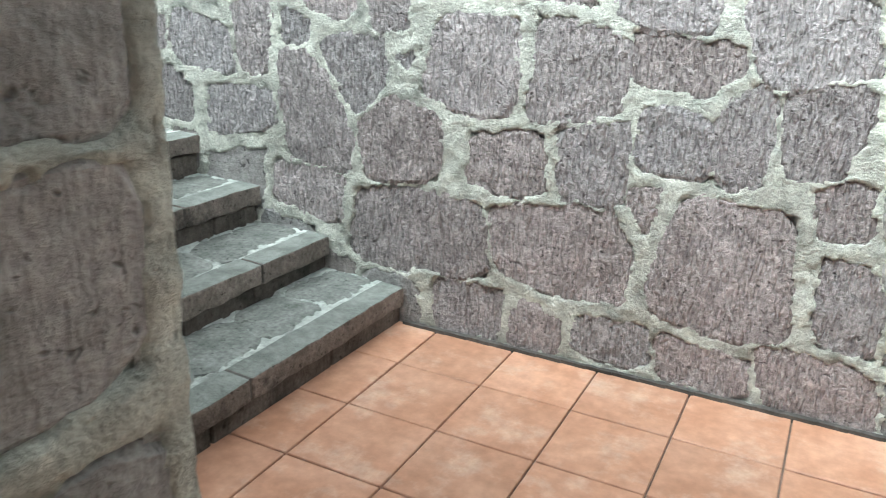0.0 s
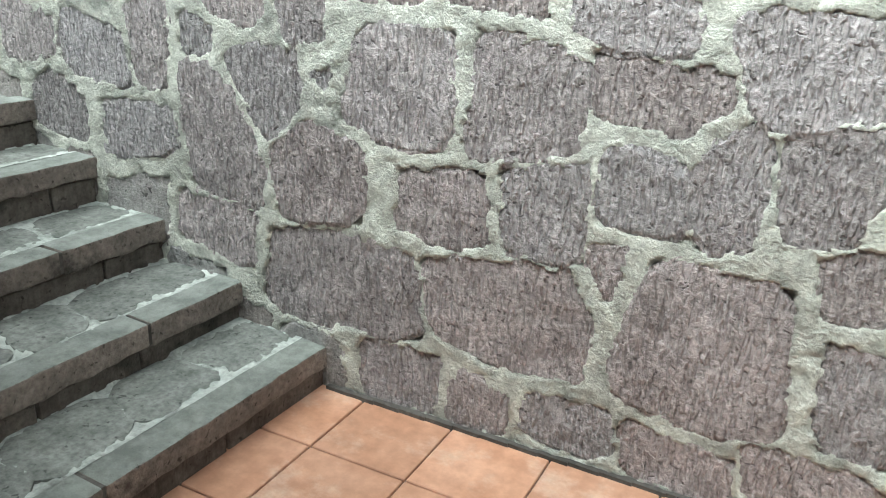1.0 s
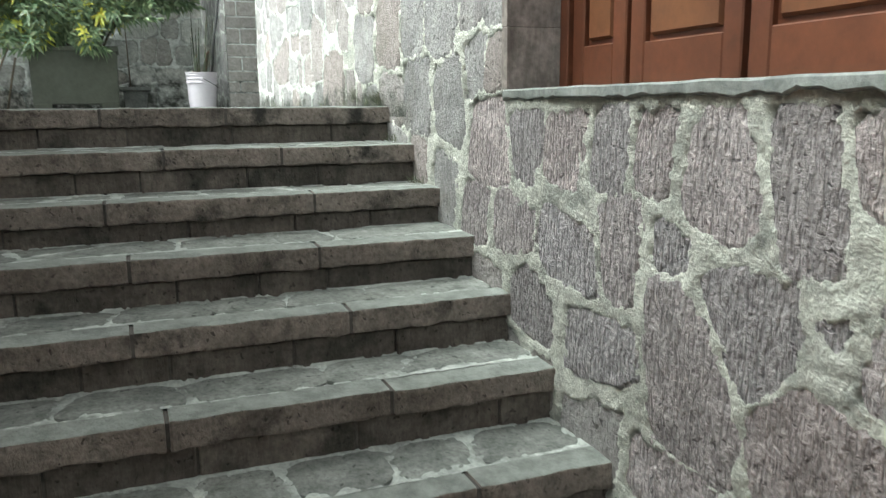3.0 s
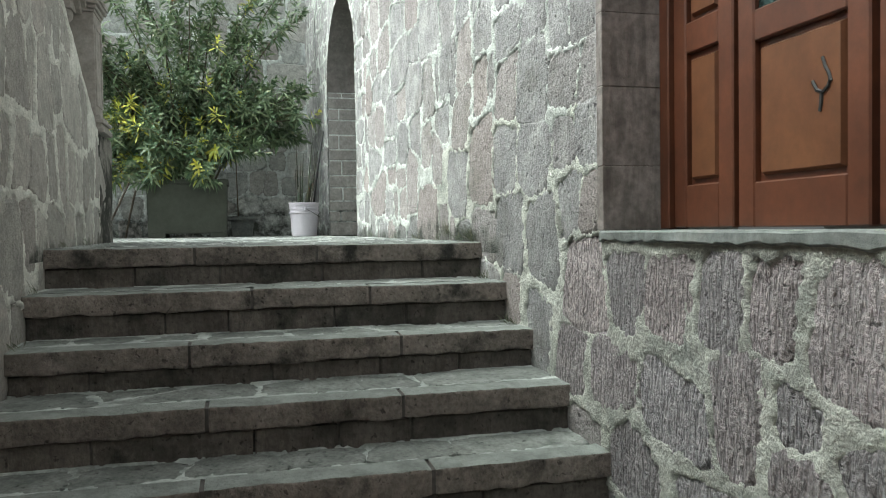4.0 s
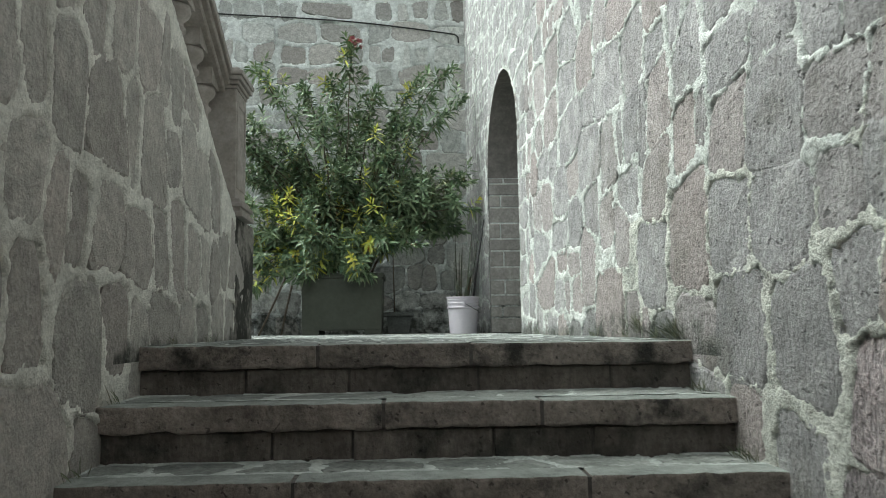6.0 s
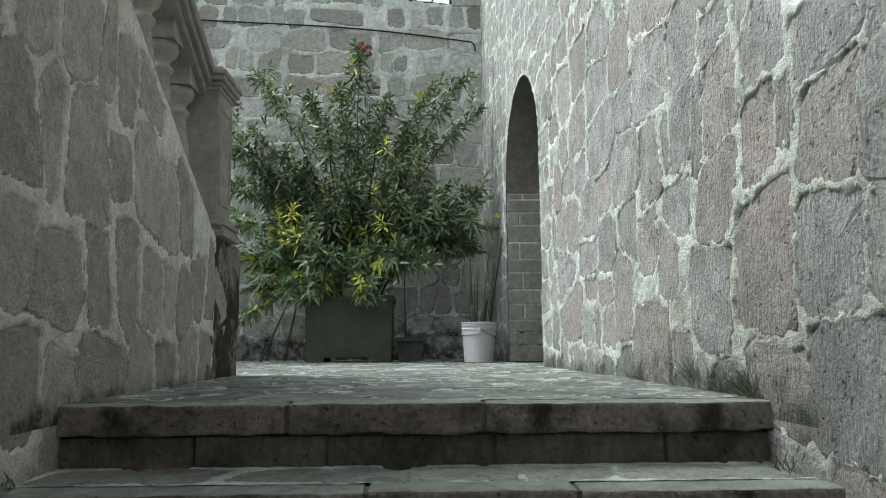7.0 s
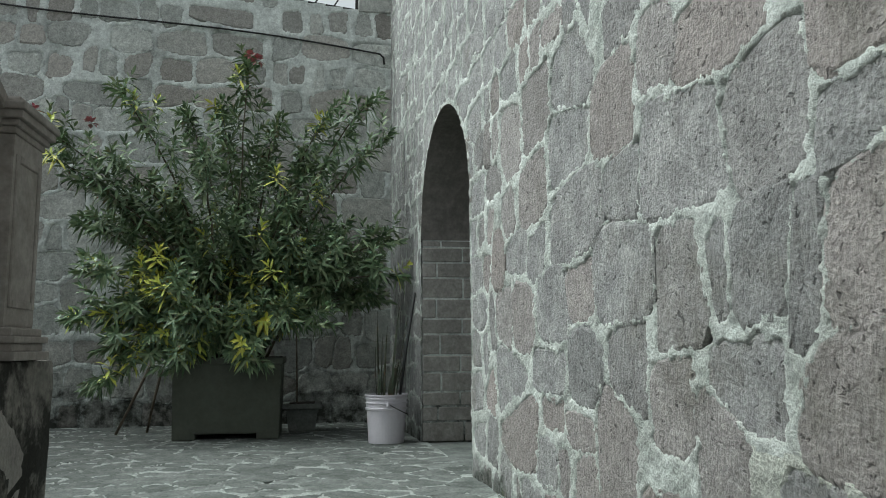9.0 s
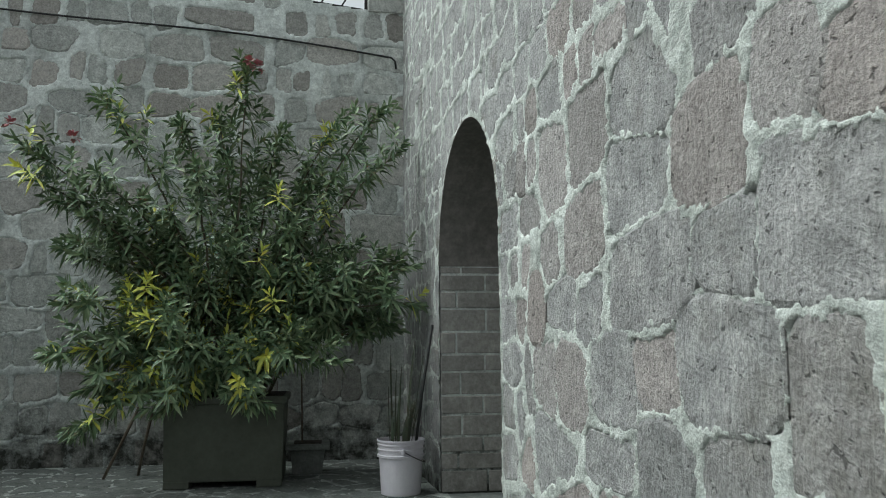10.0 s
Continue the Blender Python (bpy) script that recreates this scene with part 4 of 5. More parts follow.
# its free end by the tiled floor
end_at = lambda u, v, h: (WALL_END + h, u, v)
end_cells = [p for p in fit_stones(coursed(0.2, 1.13, -0.02, 3.2, 0.34, 0.24, rng_l, jitter=0.15, bare=0.0), 0.045, rng_l, tilt=0.1) if p]
end_cells = [q for q in (clip(clip(p, 1, 0, 1.135), -1, 0, -0.23) for p in end_cells) if len(q) > 2 and extent(q)[1] - extent(q)[0] > 0.06]
end_sheet = mortar_sheet("mortar", 0.2, 1.175, -0.03, 3.2, 0.015, end_cells, end_at, M_MORTAR, wall_south, seed=66, lip=0.001, coarse=0.003, wobble=0.008, soft=0.011)
lay_stones(end_cells, end_at, M_STONE_UP, wall_south, rng_l, front=-0.001, spread=0.003, grow=0.02, bevel=0.012, slope=0.022)
part("wall_core", box(-0.6, WALL_END - 0.04, 0.2, 1.1, -0.1, 3.2), M_MORTAR_LEFT, wall_south)

# end pier of that wall, under the newel
PX0, PX1 = -6.30, LEFT_X0
PY = float(y_left(-6.0))
pier = box(PX0, PX1 + 0.02, PY - 0.5, PY + 0.004, LAND - 0.02, 2.31, bevel=0.012, segs=2)
bmesh.ops.subdivide_edges(pier, edges=[e for e in pier.edges if e.calc_length() > 0.2], cuts=8, use_grid_fill=True)
for v in pier.verts:
    v.co += Vector((noise.noise(v.co * 6), noise.noise(v.co * 6 + Vector((9, 0, 0))), 0)) * 0.012
tagged(part("stone_pier", pier, M_MOULD), "short stone pier streaked with black mildew", "pier", kind="structure")

balustrade = empty("balustrade")
tagged(balustrade, "sloping cast stone balustrade with turned balusters and a panelled newel", "balustrade", kind="structure")
BY = PY - 0.205
NX = -5.95
for w, z0, z1 in ((0.185, 2.312, 2.345), (0.165, 2.345, 2.375), (0.18, 2.375, 2.40), (0.16, 2.40, 2.43)):
    part("plinth_moulding", box(NX - w, NX + w, BY - w - 0.04, BY + w + 0.06, z0, z1, bevel=0.006, segs=2), M_CAST, balustrade)
newel = part("newel", box(NX - 0.15, NX + 0.15, BY - 0.19, BY + 0.19, 2.43, 3.13, bevel=0.008, segs=2), M_CAST, balustrade)
for y0, y1, x0, x1 in ((BY + 0.186, BY + 0.197, NX - 0.13, NX - 0.10), (BY + 0.186, BY + 0.197, NX + 0.10, NX + 0.13)):
    part("panel_edge", box(x0, x1, y0, y1, 2.50, 3.06, bevel=0.004), M_CAST, newel)
for z0, z1 in ((2.50, 2.53), (3.03, 3.06)):
    part("panel_edge", box(NX - 0.10, NX + 0.10, BY + 0.186, BY + 0.197, z0, z1, bevel=0.004), M_CAST, newel)
for w, z0, z1 in ((0.16, 3.13, 3.155), (0.172, 3.155, 3.18), (0.19, 3.18, 3.21), (0.2, 3.21, 3.24), (0.175, 3.24, 3.262)):
    part("cap", box(NX - w, NX + w, BY - w - 0.035, BY + w + 0.035, z0, z1, bevel=0.007, segs=2), M_CAST, newel)


def sloped(x0, x1, y0, y1, low, high):
    """A bar along the slope: low and high are its heights over the wall's top line."""
    bm = bmesh.new()
    vs = [bm.verts.new((x, y, float(top_left(x)) + h)) for x in (x0, x1) for y, h in ((y0, low), (y1, low), (y1, high), (y0, high))]
    for f in ((0, 1, 2, 3), (7, 6, 5, 4), (0, 4, 5, 1), (1, 5, 6, 2), (2, 6, 7, 3), (3, 7, 4, 0)):
        bm.faces.new([vs[i] for i in f])
    bmesh.ops.bevel(bm, geom=bm.edges[:], offset=0.006, segments=1, affect="EDGES")
    return bm


RAIL_END = -0.3
for x0, x1 in ((-5.80, -3.83), (-3.83, RAIL_END)):
    for w, lo, hi in ((0.12, 0.86, 0.90), (0.15, 0.90, 0.945), (0.17, 0.945, 1.0)):
        part("rail", sloped(x0, x1, BY - w, BY + w, lo, hi), M_CAST, balustrade)
    part("bottom_rail", sloped(max(x0, LEFT_X0), x1, BY - 0.16, BY + 0.16, -0.02, 0.03), M_CAST, balustrade)
bal_mesh = None
for k in range(18):
    x = -5.68 + 0.285 * k
    z = float(top_left(x)) + 0.01
    if bal_mesh is None:
        prof = [(0.075, 0.0), (0.075, 0.05), (0.055, 0.06), (0.07, 0.08), (0.05, 0.1), (0.045, 0.14), (0.07, 0.24), (0.078, 0.31), (0.066, 0.40), (0.05, 0.50), (0.043, 0.57), (0.06, 0.585), (0.06, 0.6), (0.045, 0.61), (0.045, 0.635), (0.078, 0.665), (0.085, 0.69), (0.078, 0.715), (0.05, 0.72)]
        bm = lathe([(r, 1.1 * h) for r, h in prof], 20)
        bal = part("baluster", bm, M_CAST, balustrade, smooth=True)
        bal_mesh = bal.data
        bm = box(-0.085, 0.085, -0.085, 0.085, 0.79, 0.85)
        for v in bm.verts:
            if v.co.z > 0.8:
                v.co.z += 0.485 * v.co.x + 0.005
        block = part("abacus", bm, M_CAST, bal)
        bal.location = (x, BY, z)
    else:
        b2 = new("baluster", bal_mesh)
        b2.parent = balustrade
        b2.location = (x, BY, z)
        a2 = new("abacus", block.data)
        a2.parent = b2

# ---- back wall of the landing ----
rng_b = random.Random(31)
back_top = lambda u: 6.20 + 0.11 * np.maximum(0, 2.59 - u)
back_cells = [p for p in fit_stones(coursed(LAND_Y0, 3.02, LAND - 0.05, 6.8, 0.38, 0.31, rng_b, jitter=0.25), lambda u, v: 0.075 if v > 5.1 else 0.045, rng_b) if p]
back_cells = [q for q in (clip(p, 0.11, 1, 6.16 + 0.11 * 2.59) if p[0][0] < 2.5 else clip(p, 0, 1, 6.17) for p in back_cells) if len(q) > 2 and extent(q)[3] - extent(q)[2] > 0.06]
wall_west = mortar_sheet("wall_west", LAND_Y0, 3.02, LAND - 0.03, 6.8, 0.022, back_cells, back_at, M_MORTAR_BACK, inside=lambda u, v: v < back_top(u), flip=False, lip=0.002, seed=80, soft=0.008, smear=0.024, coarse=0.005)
tagged(wall_west, "grey rubble wall at the end of the landing", "wall", kind="structure")
lay_stones(back_cells, back_at, M_STONE_BACK, wall_west, rng_b, order=lambda p: -p[0][1], front=0.0, grow=0.024, bevel=0.014, slope=0.026)
part("wall_core", box(BACK_X - 0.35, BACK_X - 0.06, LAND_Y0, 3.3, LAND - 0.2, 6.18), M_MORTAR_BACK, wall_west)
part("corner_pier", box(BACK_X - 0.33, BACK_X + 0.02, 2.60, 3.3, 6.18, 6.9, bevel=0.01), M_STONE_BACK, wall_west)
part("iron_post", box(BACK_X - 0.03, BACK_X + 0.0, 2.565, 2.597, 6.15, 6.9, bevel=0.003), M_IRON, wall_west)

# unseen plain walls that close the place
closing = bmesh.new()
# far side: height set by how much light should reach the landing
box(BACK_X - 0.3, 3.4, LAND_Y0 - 0.3, LAND_Y0, -0.2, 4.3, bm=closing)
tagged(part("wall_far_side", closing, M_PLAIN), "plain rendered wall", "wall", kind="structure")
closing = bmesh.new()
box(3.2, 3.5, LAND_Y0, 3.8, -0.2, 4.3, bm=closing)
tagged(part("wall_east", closing, M_PLAIN), "plain rendered wall", "wall", kind="structure")
closing = bmesh.new()
box(1.9, 3.3, 3.36, 3.7, -0.2, 4.6, bm=closing)
tagged(part("wall_north_end", closing, M_PLAIN), "plain rendered wall", "wall", kind="structure")

# unseen slab, added to keep direct sun off the near end of the wall
sun_block = bmesh.new()
box(0.0, 3.4, LAND_Y0, 1.2, 3.2, 3.4, bm=sun_block)
tagged(part("ceiling", sun_block, M_PLAIN), "unseen plain slab added over the passage to block sun", "ceiling", kind="structure")

# ---- cable on the back wall ----
cable = []
for k in range(25):
    s = k / 24
    cable.append((BACK_X + 0.03, -2.5 + 5.35 * s, 6.17 - 0.49 * s - 0.04 * math.sin(math.pi * s * 2)))
cable += [(BACK_X + 0.03, 2.89, 5.64), (BACK_X + 0.025, 2.90, 5.56)]
tagged(part("cable", tube(cable, 0.011, 6), M_DARK, smooth=True), "thin black cable sagging along the back wall", "cable")

# ---- planter with the oleander ----
PLX, PLY = -10.42, 1.40
planter = empty("planter", pose(PLX, PLY, LAND))
tagged(planter, "large dark olive rectangular planter with a cut-out foot", "planter")


def tapered(x0, x1, y0, y1, z0, z1, inset, bevel=0.01):
    bm = box(x0, x1, y0, y1, z0, z1)
    for v in bm.verts:
        if v.co.z < (z0 + z1) / 2:
            v.co.x -= math.copysign(inset, v.co.x - (x0 + x1) / 2)
            v.co.y -= math.copysign(inset, v.co.y - (y0 + y1) / 2)
    bmesh.ops.bevel(bm, geom=bm.edges[:], offset=bevel, segments=2, affect="EDGES")
    return bm


part("body", tapered(-0.34, 0.34, -0.47, 0.47, 0.05, 0.66, 0.012), M_PLANTER, planter)
part("rim", box(-0.36, 0.36, -0.49, 0.49, 0.655, 0.715, bevel=0.012, segs=2), M_PLANTER, planter)
for sy in (-1, 1):
    part("foot", box(-0.33, 0.33, *sorted((sy * 0.458, sy * 0.26)), 0.0, 0.062, bevel=0.006), M_PLANTER, planter)
part("soil", box(-0.33, 0.33, -0.46, 0.46, 0.70, 0.718), M_SOIL, planter)

rng_p = random.Random(77)
oleander = empty("oleander", pose(PLX, PLY, LAND + 0.70))
tagged(oleander, "bushy potted oleander with narrow green leaves, some yellowed, few pink flowers", "shrub")


class Leaves:
    def __init__(self):
        self.v, self.f = [], []

    def add(self, base, way, up, length, width):
        side = way.cross(up)
        if side.length < 1e-4:
            side = way.cross(Vector((1, 0, 0)))
        side.normalize()
        nrm = side.cross(way).normalized()
        o = len(self.v)
        droop = rng_p.uniform(0.08, 0.38) * length
        for s, w in ((0.0, 0.12), (0.3, 0.85), (0.62, 1.0), (1.0, 0.04)):
            mid = base + way * (s * length) - Vector((0, 0, droop * s * s))
            self.v += [mid - side * (w * width / 2) + nrm * (0.12 * width * w), mid, mid + side * (w * width / 2) + nrm * (0.12 * width * w)]
        for r in range(3):
            for c in range(2):
                a = o + 3 * r + c
                self.f.append((a, a + 1, a + 4, a + 3))


green, yellow, pink = Leaves(), Leaves(), Leaves()


def sprig(p, d, length, leaves, lean=0.75, big=1.0, step=0.028):
    """Whorls of three leaves along a shoot."""
    n = max(3, int(length / step))
    a = d.cross(Vector((0.2, 0.9, 0.1))).normalized()
    b = d.cross(a)
    spin = rng_p.uniform(0, 6.28)
    for k in range(n):
        s = k / (n - 1)
        q = p + d * (length * s)
        for w in range(3):
            ang = spin + 2.094 * w + k * 1.05 + rng_p.uniform(-0.25, 0.25)
            out = a * math.cos(ang) + b * math.sin(ang)
            open_ = (1.15 - 0.75 * s) * lean + rng_p.uniform(-0.15, 0.15)
            way = (d * math.cos(open_ * 1.2) + out * math.sin(open_ * 1.2) - Vector((0, 0, 0.42 * (1 - s)))).normalized()
            leaves.add(q, way, d, big * rng_p.uniform(0.105, 0.175) * (1.0 - 0.3 * s), big * rng_p.uniform(0.022, 0.032))


# leaders fan out from the pot; (sideways, upwards) reach of each, metres from the soil
LEADERS = [(-1.65, 2.05), (-1.5, 1.75), (-1.25, 1.55), (-0.95, 2.35), (-0.55, 2.5), (-0.2, 2.55), (0.1, 2.75), (0.35, 2.3), (0.85, 2.35), (1.2, 2.35), (1.45, 2.2),
           (-1.3, 1.2), (-1.2, 0.75), (-1.2, 0.35), (-0.9, 0.3), (0.65, 1.75), (1.0, 1.3), (1.35, 0.95), (1.5, 0.75), (1.1, 0.5), (0.5, 0.35), (-0.3, 0.3), (0.0, 1.2), (-0.6, 1.4), (-0.5, 0.55), (0.3, 0.7), (-1.0, 0.9), (0.8, 0.9), (0.1, 0.25), (-0.75, 0.12), (0.75, 0.3), (-1.0, 0.1), (-0.4, -0.05), (0.2, -0.02), (-1.0, -0.2), (1.25, 0.7), (1.45, 1.05), (-1.2, 1.3), (0.45, 1.3), (-0.2, 1.75), (1.3, 0.9), (1.4, 0.55), (-1.0, 1.75), (0.65, 1.05), (-1.1, 0.5)]
stem_ends = []
for k, (ry, rz) in enumerate(LEADERS):
    fx = rng_p.uniform(0.3, 0.62) if rz < 0.4 else rng_p.uniform(-0.7, 0.45) if rz < 1.9 else rng_p.uniform(-0.5, 0.3)
    base = Vector((rng_p.uniform(-0.12, 0.12), rng_p.uniform(-0.18, 0.18) + 0.1 * ry, 0.0))
    tip = Vector((fx if k % 3 else abs(fx) + 0.15, ry, rz))
    knee = base.lerp(tip, 0.5) + Vector((0, -0.18 * ry, 0.22 * abs(ry) + 0.12))
    pts = []
    for i in range(9):
        s = i / 8
        pts.append(base * (1 - s) ** 2 + knee * 2 * s * (1 - s) + tip * s * s + Vector((rng_p.uniform(-1, 1), rng_p.uniform(-1, 1), 0)) * 0.012)
    part("stem", tube(pts, [0.016 - 0.0014 * i for i in range(9)], 6), M_BARK, oleander, smooth=True)
    reach = (tip - base).length
    # side shoots along the outer half, with a tuft on each
    n_side = int((14 if rz < 1.5 else 6) + reach * 10)
    for j in range(n_side):
        s = 0.16 + 0.84 * (j + rng_p.random()) / n_side
        i = min(int(s * 8), 7)
        q = pts[i].lerp(pts[i + 1], s * 8 - i)
        axis = (pts[i + 1] - pts[i]).normalized()
        out = Vector((rng_p.uniform(-1, 1), rng_p.uniform(-1, 1), rng_p.uniform(-0.35, 0.9))).normalized()
        d = (axis * 0.6 + out * 0.75 + Vector((0.1, 0, 0.3))).normalized()
        ln = rng_p.uniform(0.18, 0.42) * (1.1 - 0.4 * s)
        end = q + d * ln
        is_y = rng_p.random() < (0.42 if abs(end.y + 0.68) < 0.3 and abs(end.z - 0.75) < 0.22 else 0.09 if end.z < 1.3 and end.y < 0.6 else 0.015)
        sprig(q + d * ln * 0.3, d, ln * 0.7, yellow if is_y else green, lean=1.1, step=0.026)
    sprig(tip - (tip - pts[6]).normalized() * 0.28, (tip - pts[6]).normalized(), 0.34, green, lean=0.8)
for p, ln in (((0.35, 0.38, 1.62), 0.2), ((0.4, -0.75, 0.72), 0.28), ((0.45, -0.62, 0.85), 0.24), ((0.4, 0.25, 1.1), 0.2), ((0.3, -0.5, 1.45), 0.12), ((0.4, 0.38, 0.75), 0.22), ((0.4, 0.1, 0.25), 0.22), ((0.2, -1.62, 2.1), 0.14), ((0.2, -0.72, 2.32), 0.13), ((0.2, 0.02, 2.62), 0.16), ((0.3, -1.3, 0.35), 0.14), ((0.35, -0.85, 0.02), 0.14)):
    d = Vector((rng_p.uniform(0.1, 0.6), rng_p.uniform(-0.4, 0.4), 0.8)).normalized()
    sprig(Vector(p), d, 0.5 * ln, yellow, lean=1.0, big=1.0, step=0.02)
for p in ((0.3, 0.14, 2.82), (0.35, -1.25, 2.1), (0.35, -1.72, 2.2), (0.3, 0.2, 2.78)):
    for k in range(16):
        out = Vector((rng_p.uniform(-1, 1), rng_p.uniform(-1, 1), rng_p.uniform(-0.3, 1))).normalized()
        pink.add(Vector(p) + out * 0.02, out, Vector((0, 0, 1)), 0.06, 0.04)
for name, lv, m, lb in (("foliage", green, M_LEAF, "narrow dark green leaves"), ("yellowed_foliage", yellow, M_LEAF_Y, "bright yellow dying leaves"), ("flowers", pink, M_FLOWER, "small pink flowers")):
    tagged(ob_from(name, lv.v, lv.f, m, oleander, label=lb), kind="stuff")

# ---- weeds in the joints at the wall feet ----
def weed(x, y, z, n, tall, label):
    lv = Leaves()
    for k in range(n):
        a = rng_p.uniform(0, 6.28)
        way = Vector((math.cos(a) * rng_p.uniform(0.1, 0.8), math.sin(a) * rng_p.uniform(0.1, 0.8) - 0.3, 1)).normalized()
        lv.add(Vector((rng_p.uniform(-0.06, 0.06), rng_p.uniform(-0.02, 0.02), 0)), way, Vector((0, 1, 0.1)), tall * rng_p.uniform(0.4, 1.0), rng_p.uniform(0.004, 0.009))
    ob = ob_from("weed", lv.v, lv.f, M_WEED)
    ob.location = (x, y, z)
    tagged(ob, label, "weed", kind="stuff")


M_WEED = leaf_material("weed_leaf", (0.06, 0.07, 0.04), (0.10, 0.12, 0.06), (0.16, 0.16, 0.09))
for x, n, tall in ((-3.98, 46, 0.15), (-4.25, 22, 0.10), (-4.7, 18, 0.09), (-5.3, 20, 0.10), (-6.1, 16, 0.08), (-7.0, 18, 0.1)):
    weed(x, float(y_right(x)) - 0.02, LAND - 0.005, n, tall, "small dry green weeds growing at the foot of the wall")
for x, z in ((-3.55, STEP_Z[7]), (-3.25, STEP_Z[6]), (-4.3, LAND), (-5.0, LAND)):
    weed(x, float(y_left(x)) + 0.02, z - 0.005, 14, 0.10, "small dry green weeds growing at the foot of the wall")
# blades added for the dark mildew clump at the top steps
for x, z in ((-3.72, STEP_Z[7]), (-3.36, STEP_Z[6])):
    weed(x, float(y_right(x)) - 0.03, z - 0.005, 30, 0.09, "small dry green weeds growing at the foot of the wall")
# this tuft stands in for a dark mildew patch
weed(-4.52, float(y_right(-4.52)) - 0.012, LAND + 0.02, 40, 0.17, "dark tuft of thin blades standing in for a mildew patch at the wall foot")

# ---- iron scrolls on top of the back wall ----
scrolls = empty("iron_scrolls", pose(BACK_X - 0.03, 2.5, 6.21, -6.3, 0, 0))
tagged(scrolls, "dark curled ironwork on top of the back wall", "ironwork")
for k in range(6):
    y0 = -1.25 + 0.2 * k + rng_p.uniform(-0.04, 0.04)
    part("scroll", tube([(0, y0 + 0.10 * math.sin(a) * (1 - a / 9), 0.02 + 0.05 * a - 0.04 * math.cos(2 * a)) for a in np.linspace(0, 5.5, 12)], 0.010, 5), M_IRON, scrolls)
part("bar", tube([(0, -1.4, 0.012), (0, 0.05, 0.012)], 0.012, 5), M_IRON, scrolls)

# ---- bucket with an upright dry plant, and a stick ----
BX, BYY = -9.62, 2.77
bucket = empty("bucket", pose(BX, BYY, LAND))
tagged(bucket, "white plastic bucket with ribbed rim, used as a plant pot", "bucket")
outer = [(0.145, 0.0), (0.15, 0.004), (0.166, 0.27), (0.167, 0.275), (0.180, 0.278), (0.181, 0.293), (0.170, 0.297), (0.171, 0.325), (0.179, 0.328), (0.180, 0.337), (0.172, 0.341), (0.173, 0.362), (0.181, 0.365), (0.182, 0.374), (0.174, 0.378), (0.176, 0.39), (0.185, 0.393), (0.185, 0.405), (0.175, 0.405), (0.172, 0.36), (0.170, 0.355)]
part("shell", lathe(outer, 40), M_BUCKET, bucket, smooth=False)
part("soil", lathe([(0.169, 0.352), (0.169, 0.366), (0.05, 0.376)], 24), M_SOIL, bucket)
part("handle", tube([(0.186 * math.cos(a), 0.186 * math.sin(a), 0.33 - 0.10 * math.sin(a)) for a in np.linspace(0.0, math.pi, 17)], 0.0035, 6), M_IRON, bucket, "thin wire handle")
for side in (-1, 1):
    part("handle_lug", lathe([(0.016, 0.0), (0.016, 0.03), (0.010, 0.034)], 12, at=(side * 0.184, 0, 0.312)), M_BUCKET, bucket)
dry = empty("upright_plant", pose(BX, BYY, LAND + 0.36))
tagged(dry, "sparse dry plant with upright dark leaves in the bucket", "plant")
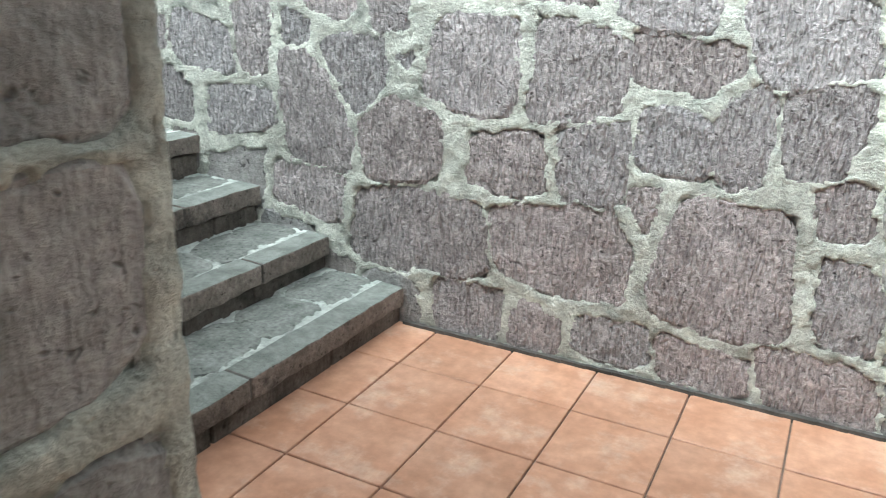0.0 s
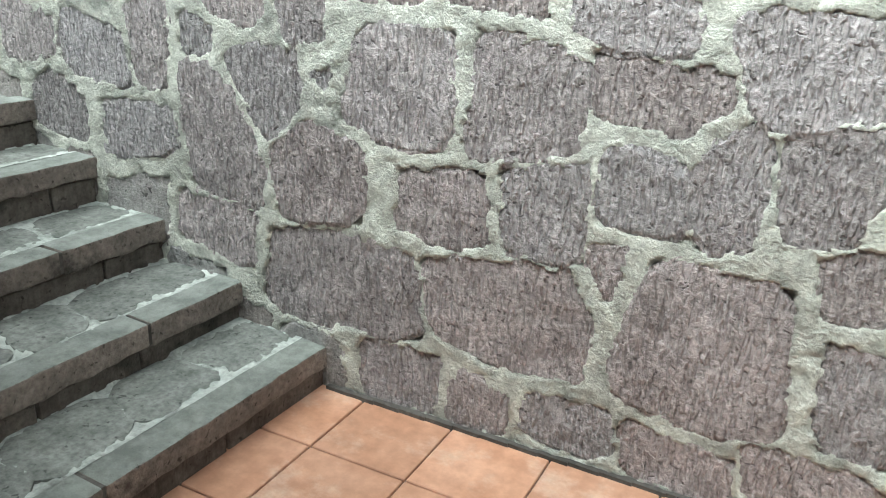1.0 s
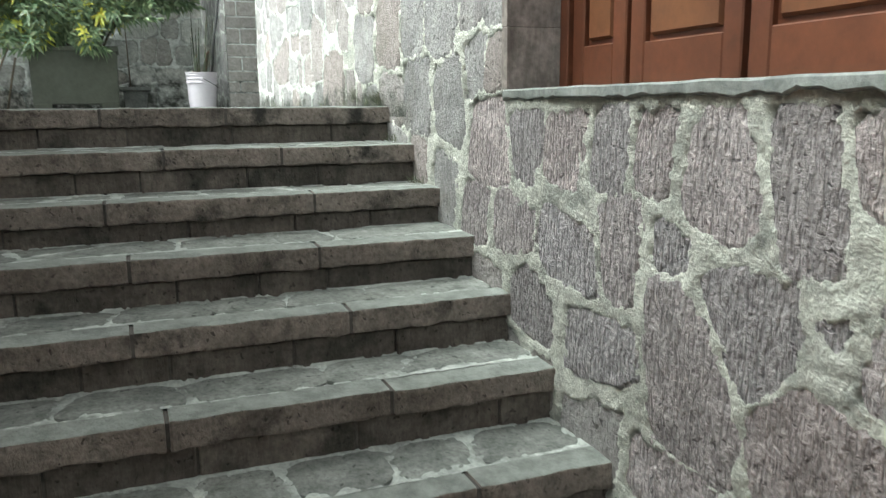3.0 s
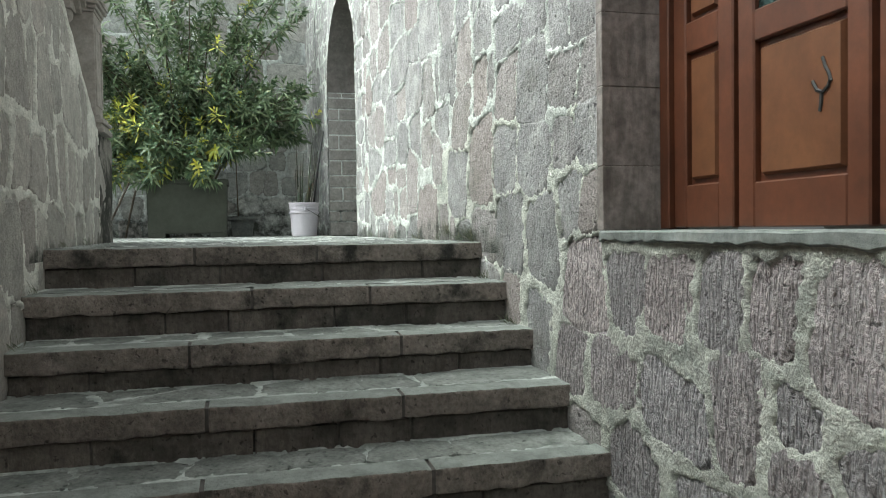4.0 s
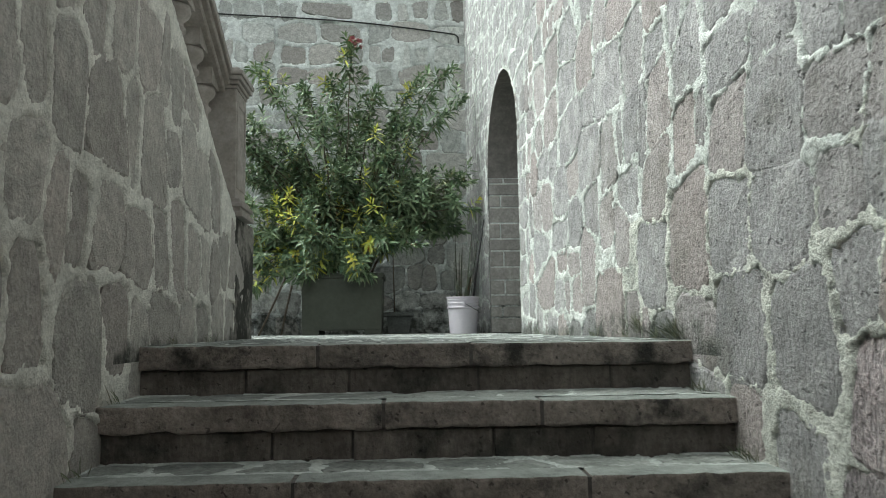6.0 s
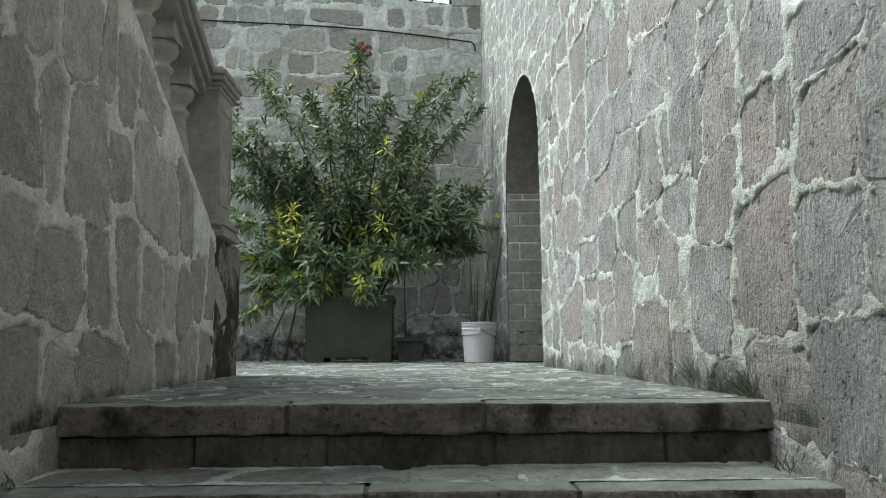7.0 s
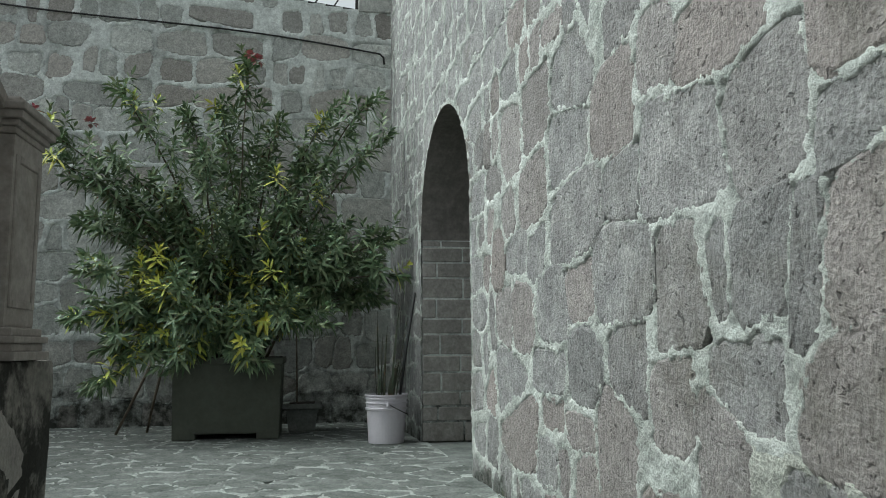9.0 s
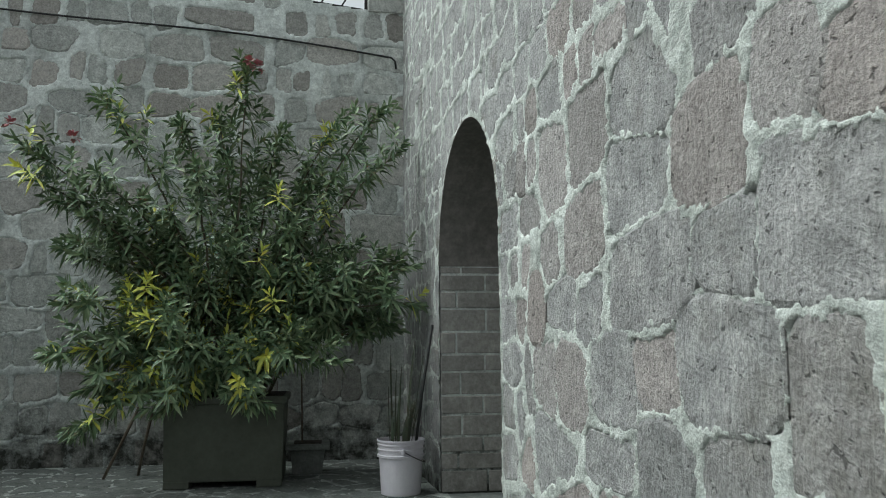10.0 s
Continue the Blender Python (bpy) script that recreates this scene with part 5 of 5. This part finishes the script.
for k in range(20):
    a = rng_p.uniform(0, 6.28)
    base = Vector((0.08 * math.cos(a), 0.08 * math.sin(a), 0.0))
    way = Vector((0.10 * math.cos(a), 0.10 * math.sin(a), 1)).normalized()
    bm = bmesh.new()
    h = rng_p.uniform(0.2, 0.45) if k % 4 else rng_p.uniform(0.5, 0.8)
    side = Vector((-math.sin(a), math.cos(a), 0)) * rng_p.uniform(0.005, 0.012)
    rows = []
    for s, w in ((0, 0.7), (0.35, 1.0), (0.75, 0.8), (1.0, 0.1)):
        q = base + way * h * s + Vector((0.04 * s * s * math.cos(a * 3), 0.03 * s * s, 0))
        rows.append([bm.verts.new(q - side * w), bm.verts.new(q + Vector((math.cos(a), math.sin(a), 0)) * 0.004), bm.verts.new(q + side * w), bm.verts.new(q - Vector((math.cos(a), math.sin(a), 0)) * 0.003)])
    for r0, r1 in zip(rows, rows[1:]):
        for i in range(4):
            bm.faces.new((r0[i], r0[(i + 1) % 4], r1[(i + 1) % 4], r1[i]))
    part("leaf", bm, M_SNAKE, dry)
stick = tube([(BX + 0.06, BYY + 0.10, LAND + 0.30), (BX + 0.03, BYY + 0.16, LAND + 0.75), (BX + 0.01, 3.015, LAND + 1.27)], [0.011, 0.012, 0.011], 7)
tagged(part("stick", stick, M_DARK, smooth=True), "dark thin stick leaning from the bucket against the wall", "stick")

# ---- small square pot with a thin stem ----
pot = empty("small_pot", pose(-10.75, 2.05, LAND))
tagged(pot, "small grey square flowerpot with a wide rim", "flowerpot")
part("body", tapered(-0.15, 0.15, -0.15, 0.15, 0.0, 0.22, 0.025), M_POT, pot)
part("rim", box(-0.19, 0.19, -0.19, 0.19, 0.215, 0.265, bevel=0.008), M_POT, pot)
part("soil", box(-0.12, 0.12, -0.12, 0.12, 0.26, 0.27), M_SOIL, pot)
sapling = tube([(-10.75, 2.0, LAND + 0.26), (-10.74, 1.99, LAND + 0.7), (-10.73, 1.98, LAND + 1.15)], [0.009, 0.008, 0.005], 6)
tagged(part("sapling_stem", sapling, M_STICK, smooth=True), "thin bare stem standing in the small pot", "plant")
# ---- two props leaning beside the planter ----
for pts in (((-10.75, 0.33, LAND), (-10.6, 0.55, LAND + 0.42), (-10.5, 0.80, LAND + 0.95)), ((-10.9, 0.58, LAND), (-10.75, 0.66, LAND + 0.3), (-10.6, 0.75, LAND + 0.6))):
    tagged(part("wooden_stake", tube(pts, 0.013, 7), M_STICK, smooth=True), "weathered wooden stake leaning into the shrub", "stake", group="stakes by the planter")

# ---- stones of the long wall ----
WALL_LAY = dict(front=-0.0005, spread=0.0045, grow=0.028, bevel=0.008, slope=0.024, rough=0.003, tilt=0.02)
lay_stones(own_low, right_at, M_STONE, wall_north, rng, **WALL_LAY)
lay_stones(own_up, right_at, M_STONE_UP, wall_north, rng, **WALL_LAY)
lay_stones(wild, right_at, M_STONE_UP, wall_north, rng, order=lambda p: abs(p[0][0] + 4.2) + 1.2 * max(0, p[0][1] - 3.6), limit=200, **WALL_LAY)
